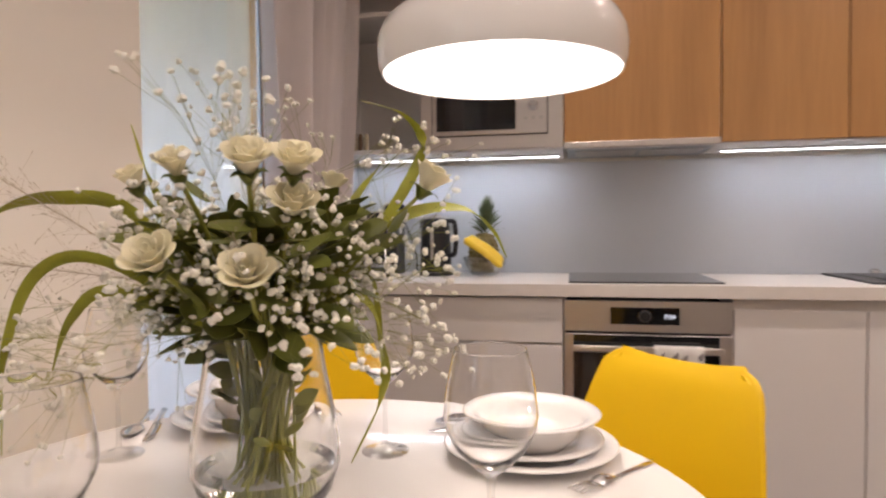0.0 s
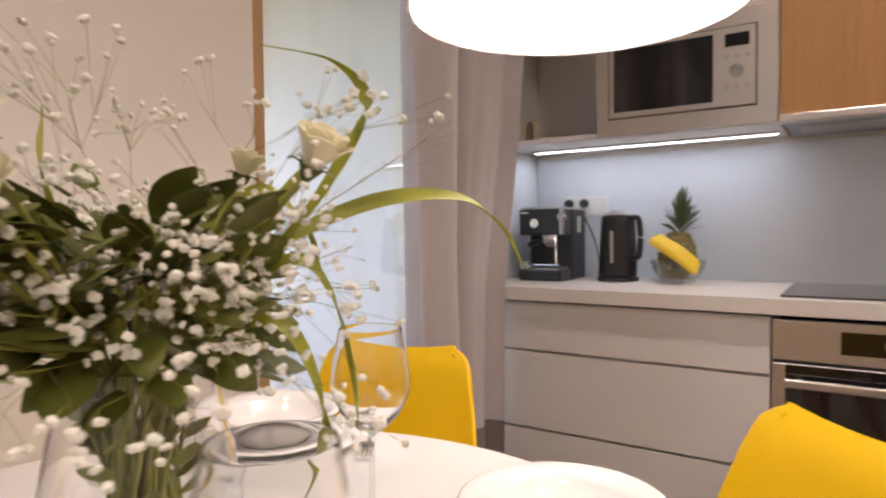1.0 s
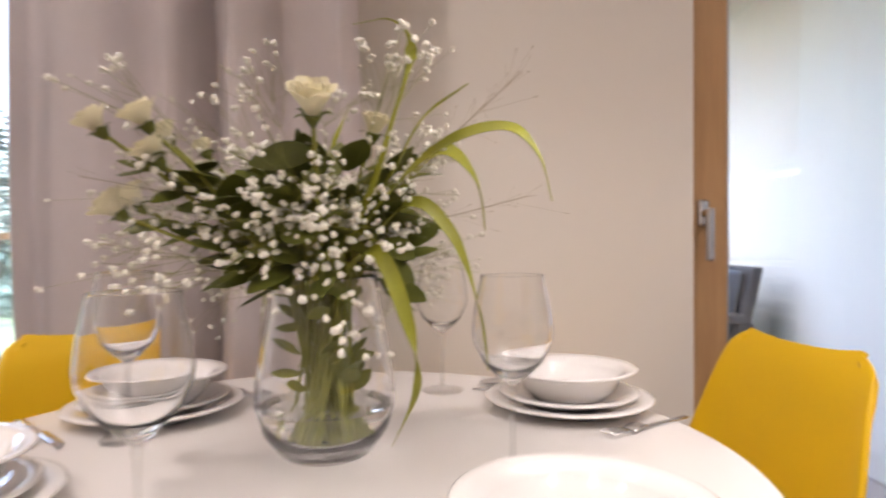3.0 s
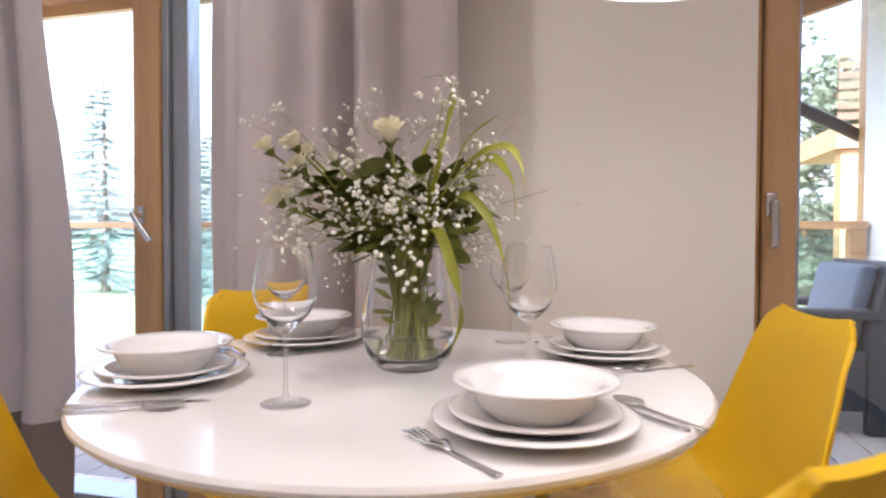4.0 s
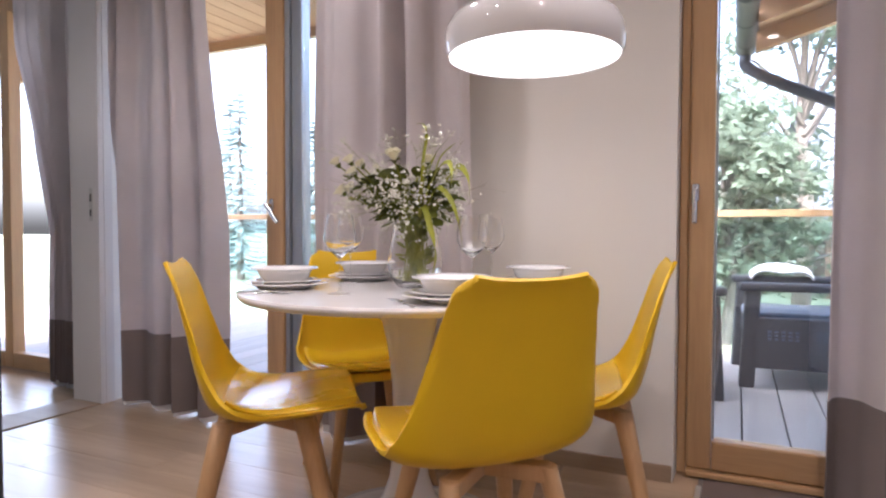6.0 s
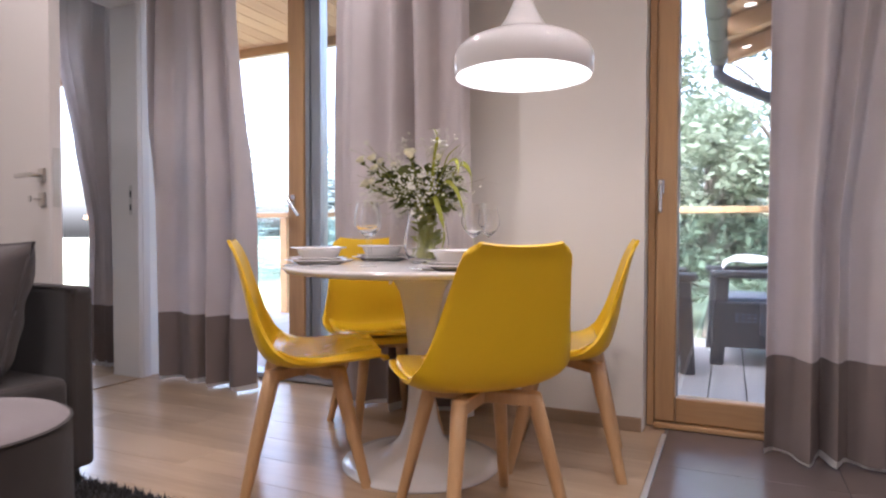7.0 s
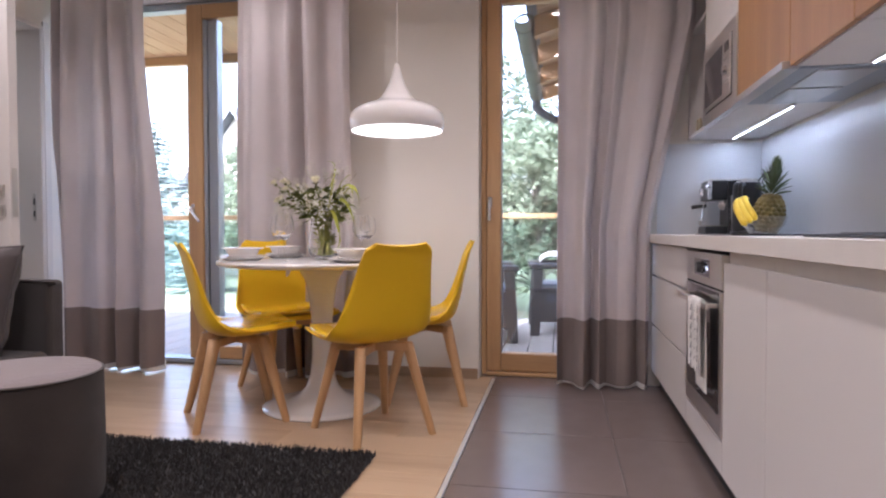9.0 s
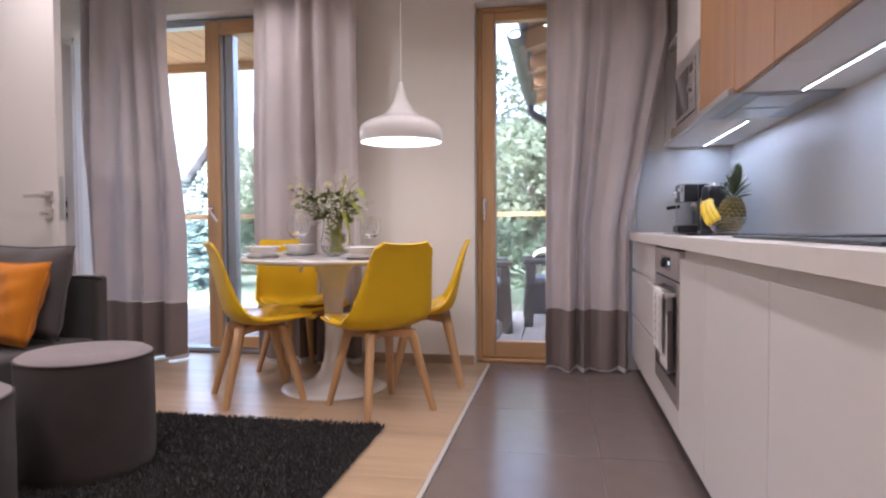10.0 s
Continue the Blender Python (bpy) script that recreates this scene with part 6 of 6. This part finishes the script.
def house(name, label, x0, x1, y0, y1, eave_z, ridge_z, along_x, wall_m, win):
    h = thing(name, label, "house", "far houses")
    part("wall", box(x0, x1, y0, y1, -1.0, eave_z), M[wall_m], h)
    bm = bmesh.new()
    o = 0.5
    if along_x:
        ym = (y0 + y1) / 2
        ps = [(x0 - o, y0 - o, eave_z - 0.25), (x1 + o, y0 - o, eave_z - 0.25), (x1 + o, ym, ridge_z), (x0 - o, ym, ridge_z), (x1 + o, y1 + o, eave_z - 0.25), (x0 - o, y1 + o, eave_z - 0.25)]
        gable = [((x0, y0, eave_z), (x0, y1, eave_z), (x0, ym, ridge_z - 0.25)), ((x1, y0, eave_z), (x1, ym, ridge_z - 0.25), (x1, y1, eave_z))]
    else:
        xm = (x0 + x1) / 2
        ps = [(x0 - o, y1 + o, eave_z - 0.25), (x0 - o, y0 - o, eave_z - 0.25), (xm, y0 - o, ridge_z), (xm, y1 + o, ridge_z), (x1 + o, y0 - o, eave_z - 0.25), (x1 + o, y1 + o, eave_z - 0.25)]
        gable = [((x0, y0, eave_z), (x1, y0, eave_z), (xm, y0, ridge_z - 0.25)), ((x0, y1, eave_z), (xm, y1, ridge_z - 0.25), (x1, y1, eave_z))]
    vs = [bm.verts.new(p) for p in ps]
    bm.faces.new((vs[0], vs[1], vs[2], vs[3]))
    bm.faces.new((vs[3], vs[2], vs[4], vs[5]))
    ex = bmesh.ops.extrude_face_region(bm, geom=bm.faces[:])
    for e in ex["geom"]:
        if isinstance(e, bmesh.types.BMVert):
            e.co.z -= 0.18
    bmesh.ops.recalc_face_normals(bm, faces=bm.faces)
    part("roof", bm, M["slate"], h, "dark slate roof")
    for tri_ in gable:
        bm = bmesh.new()
        bm.faces.new([bm.verts.new(p) for p in tri_])
        part("gable", bm, M[wall_m], h)
    for wx, wz, ww, wh in win:
        w = part("window", box(wx - ww / 2, wx + ww / 2, y0 - 0.05, y0 - 0.005, wz, wz + wh), M["frame_x"], h)
        part("pane", box(wx - ww / 2 + 0.08, wx + ww / 2 - 0.08, y0 - 0.06, y0 - 0.052, wz + 0.08, wz + wh - 0.08), M["pane_far"], w)
    # slate courses on the slope that faces the terrace
    if along_x:
        n = 14
        for k in range(n):
            u = k / n
            ya, za = y0 - o + (ym - y0 + o) * u, eave_z - 0.25 + (ridge_z - eave_z + 0.25) * u
            part("slate_course", moved(box(x0 - o, x1 + o, -0.01, 0.30, 0.0, 0.03), Matrix.Translation((0, ya, za + 0.01)) @ Matrix.Rotation(math.atan2(ridge_z - eave_z + 0.25, ym - y0 + o), 4, "X")), M["slate"], h)
    return h


house("house", "neighbouring house with a broad dark slate roof", 3.0, 11.0, 16.0, 24.0, 1.6, 5.2, True, "brown", ((4.6, -0.2, 1.1, 1.3), (7.0, -0.2, 1.1, 1.3)))
house("house", "pale rendered house with a steep gable behind spruces", -13.8, -7.8, 19.0, 27.0, 1.4, 5.6, False, "render", ((-11.6, 0.0, 1.0, 1.2), (-12.9, 0.0, 1.0, 1.2)))


# ---- trees ----
def leaf_cloud(n, centers, radii, size, seed, flat=0.5):
    r = np.random.RandomState(seed)
    k = r.randint(0, len(centers), n)
    c, rad = np.array(centers)[k], np.array(radii)[k]
    d = r.normal(size=(n, 3))
    d /= np.linalg.norm(d, axis=1)[:, None]
    p = c + d * rad[:, None] * (r.uniform(0.25, 1, n) ** 0.5)[:, None] * np.array((1, 1, 0.62))
    a = r.normal(size=(n, 3)) * np.array((1, 1, flat))
    a /= np.linalg.norm(a, axis=1)[:, None]
    b = np.cross(a, r.normal(size=(n, 3)))
    b /= np.linalg.norm(b, axis=1)[:, None]
    s = r.uniform(0.6, 1.3, n)[:, None] * size
    v = np.stack([p - a * s, p + b * s * 0.45, p + a * s, p - b * s * 0.45], 1).reshape(-1, 3)
    return v, np.arange(n * 4).reshape(-1, 4)


def leafy_tree(name, label, x, y, base, height, spread, n, seed, size=0.085):
    r = random.Random(seed)
    t = thing(name, label, "tree", "garden trees", at=pose(x, y, base))
    bm = tube(bend([(0, 0, 0), (0.1, 0.05, height * 0.3), (-0.05, 0.1, height * 0.62), (0.05, 0, height * 0.9)], 5), height * 0.028, 9, height * 0.006)
    cs, rs = [], []
    for k in range(30):
        z = height * r.uniform(0.18, 0.98)
        a = r.uniform(0, 6.28)
        reach = spread * (0.35 + 0.65 * math.sin(math.pi * min(0.96, max(0.08, z / height)))) * r.uniform(0.35, 1.0)
        e = Vector((reach * math.cos(a), reach * math.sin(a), z))
        merge(bm, tube(bend([(0, 0, z * 0.72), e * 0.5 + Vector((0, 0, z * 0.42)), e], 4), height * 0.008, 5, 0.008))
        for j in range(3):
            cs.append((e.x * r.uniform(0.6, 1.1), e.y * r.uniform(0.6, 1.1), e.z + r.uniform(-0.25, 0.25)))
            rs.append(spread * r.uniform(0.16, 0.30))
    part("trunk", bm, M["bark"], t, smooth=True)
    v, f = leaf_cloud(n, cs, rs, size, seed)
    tagged(from_arrays("crown", v.tolist(), f.tolist(), M["leaves"], t), "fresh green leaves", kind="stuff")
    return t


def spruce(name, label, x, y, base, height, spread, seed):
    r = np.random.RandomState(seed)
    t = thing(name, label, "spruce", "garden trees", at=pose(x, y, base))
    part("trunk", tube([(0, 0, 0), (0, 0, height)], height * 0.02, 8, 0.01), M["bark"], t)
    vs, fs = [], []
    layers = 34
    for k in range(layers):
        u = k / layers
        z = height * (0.06 + 0.93 * u)
        reach = spread * (1 - u) ** 0.85 + 0.05
        for b in range(int(15 - 7 * u)):
            a = r.uniform(0, 2 * math.pi)
            L = reach * r.uniform(0.75, 1.12)
            for s in range(14):
                w = (s + r.uniform()) / 14
                p = np.array((L * w * math.cos(a), L * w * math.sin(a), z - 0.32 * L * w + 0.22 * L * w * w))
                for side in (-1, 1):
                    q = 0.20 * (1 - 0.55 * w) * (0.5 + 0.8 * (1 - u))
                    e = p + np.array((q * math.cos(a + side * 0.85), q * math.sin(a + side * 0.85), -0.07 * r.uniform(0.2, 1.6)))
                    o = len(vs)
                    n_ = np.array((-math.sin(a), math.cos(a), 0.3)) * 0.022
                    vs.extend([p - n_, e, p + n_])
                    fs.append((o, o + 1, o + 2))
    tagged(from_arrays("needles", vs, fs, M["needles"], t), "blue-green needles", kind="stuff")
    return t


for k, (x, y, h, s) in enumerate(((-0.6, 10.5, 5.6, 2.3), (2.2, 12.5, 6.6, 2.6), (4.6, 9.5, 4.6, 2.0), (-3.4, 14.0, 5.8, 2.6), (0.9, 8.2, 3.4, 1.6), (-6.6, 17.0, 5.0, 2.6), (-6.3, 12.0, 3.6, 1.7), (-9.3, 17.5, 4.6, 2.0))):
    leafy_tree("tree", "leafy light green tree behind the terrace railing", x, y, -0.75, h, s, 7500, 20 + k)
for k, (x, y, h, s) in enumerate(((-10.7, 14.0, 5.15, 1.5), (-13.7, 14.0, 6.3, 2.0), (-8.4, 12.5, 3.4, 1.2), (-12.0, 16.5, 5.0, 1.9), (-17.0, 17.0, 6.8, 2.3))):
    spruce("spruce_tree", "blue-green spruce tree in the garden", x, y, -0.75, h, s, 40 + k)
hv, hf = leaf_cloud(26000, [(-14 + 0.8 * k, 19 + 2.5 * math.sin(k * 1.7), 0.4 + 0.7 * math.sin(k * 2.3)) for k in range(44)], [1.3 + 0.5 * math.sin(k * 3.1) for k in range(44)], 0.12, 77)
tagged(from_arrays("far_hedge", hv.tolist(), hf.tolist(), M["leaves"]), "dense far hedge and woodland edge", "hedge", kind="stuff")


# ---- pieces: planks, tiles, deck boards ----
def piece_mesh(name, sx, sy, sz, bevel, mt):
    bm = bmesh.new()
    box(-sx / 2, sx / 2, -sy / 2, sy / 2, -sz, 0, bm=bm)
    top = [f for f in bm.faces if f.normal.z > 0.9 or all(v.co.z > -1e-6 for v in f.verts)]
    r = bmesh.ops.inset_region(bm, faces=top, thickness=bevel, depth=0)
    for f in r["faces"]:
        pass
    for v in bm.verts:
        if v.co.z > -1e-6 and (abs(abs(v.co.x) - sx / 2) < 1e-6 or abs(abs(v.co.y) - sy / 2) < 1e-6):
            v.co.z -= bevel * 0.6
    bmesh.ops.recalc_face_normals(bm, faces=bm.faces)
    me = bpy.data.meshes.new(name)
    bm.to_mesh(me)
    bm.free()
    me.materials.append(mt)
    return me


PW, PL = 0.192, 1.28
plank = piece_mesh("plank", PL - 0.0012, PW - 0.0012, 0.006, 0.0012, M["floor"])
cut = {}
row = 0
y = WALL_OUT - 0.1
while y > BACK_Y + 0.3:
    x = EDGE - 0.006
    first = PL * ((row * 0.37) % 1.0)
    while x > -4.5:
        ln = PL if first < 0.15 or x < EDGE - 0.01 else first
        ln = min(ln, x + 4.58)
        if ln > 0.1 and (y < WALL_Y + 0.15 and x > -2.6 and y > -4.0):
            key = round(ln, 2)
            if abs(ln - PL) < 1e-6:
                me = plank
            else:
                if key not in cut:
                    cut[key] = piece_mesh("plank", key - 0.0012, PW - 0.0012, 0.006, 0.0012, M["floor"])
                me = cut[key]
            ob = new("plank", me)
            ob.parent = floor
            ob.location = (x - ln / 2, y - PW / 2, 0.0)
        x -= ln
    y -= PW
    row += 1
far_planks = part("plank_field", box(-4.58, -2.6 - 0.3, BACK_Y, WALL_Y, -0.0055, -0.001), M["floor"], floor)

TS = 0.6
tl = piece_mesh("tile", TS - 0.003, TS - 0.003, 0.006, 0.0015, M["tile"])
tn = piece_mesh("tile", 0.337, TS - 0.003, 0.006, 0.0015, M["tile"])
for r in range(9):
    yc = 0.25 - TS / 2 - TS * r
    if yc - TS / 2 > BACK_Y:
        for me, xc in ((tl, EDGE + 0.015 + TS / 2), (tn, EDGE + 0.015 + TS + 0.1695)):
            ob = new("tile", me)
            ob.parent = tile_floor
            ob.location = (xc, yc, 0.0)
te = piece_mesh("tile", TS - 0.003, 0.466, 0.006, 0.0015, M["tile"])
te2 = piece_mesh("tile", 0.337, 0.466, 0.006, 0.0015, M["tile"])
for me, xc in ((te, EDGE + 0.015 + TS / 2), (te2, EDGE + 0.015 + TS + 0.1695)):
    ob = new("tile", me)
    ob.parent = tile_floor
    ob.location = (xc, 0.25 + 0.2345, 0.0)

DW = 0.19
board = piece_mesh("deck_board", DW - 0.008, DECK_Y[1] - DECK_Y[0] - 0.02, 0.03, 0.003, M["deck"])
for k in range(60):
    ob = new("deck_board", board)
    ob.parent = deck
    ob.location = (-6.42 + k * DW, (DECK_Y[0] + DECK_Y[1]) / 2, -0.02)
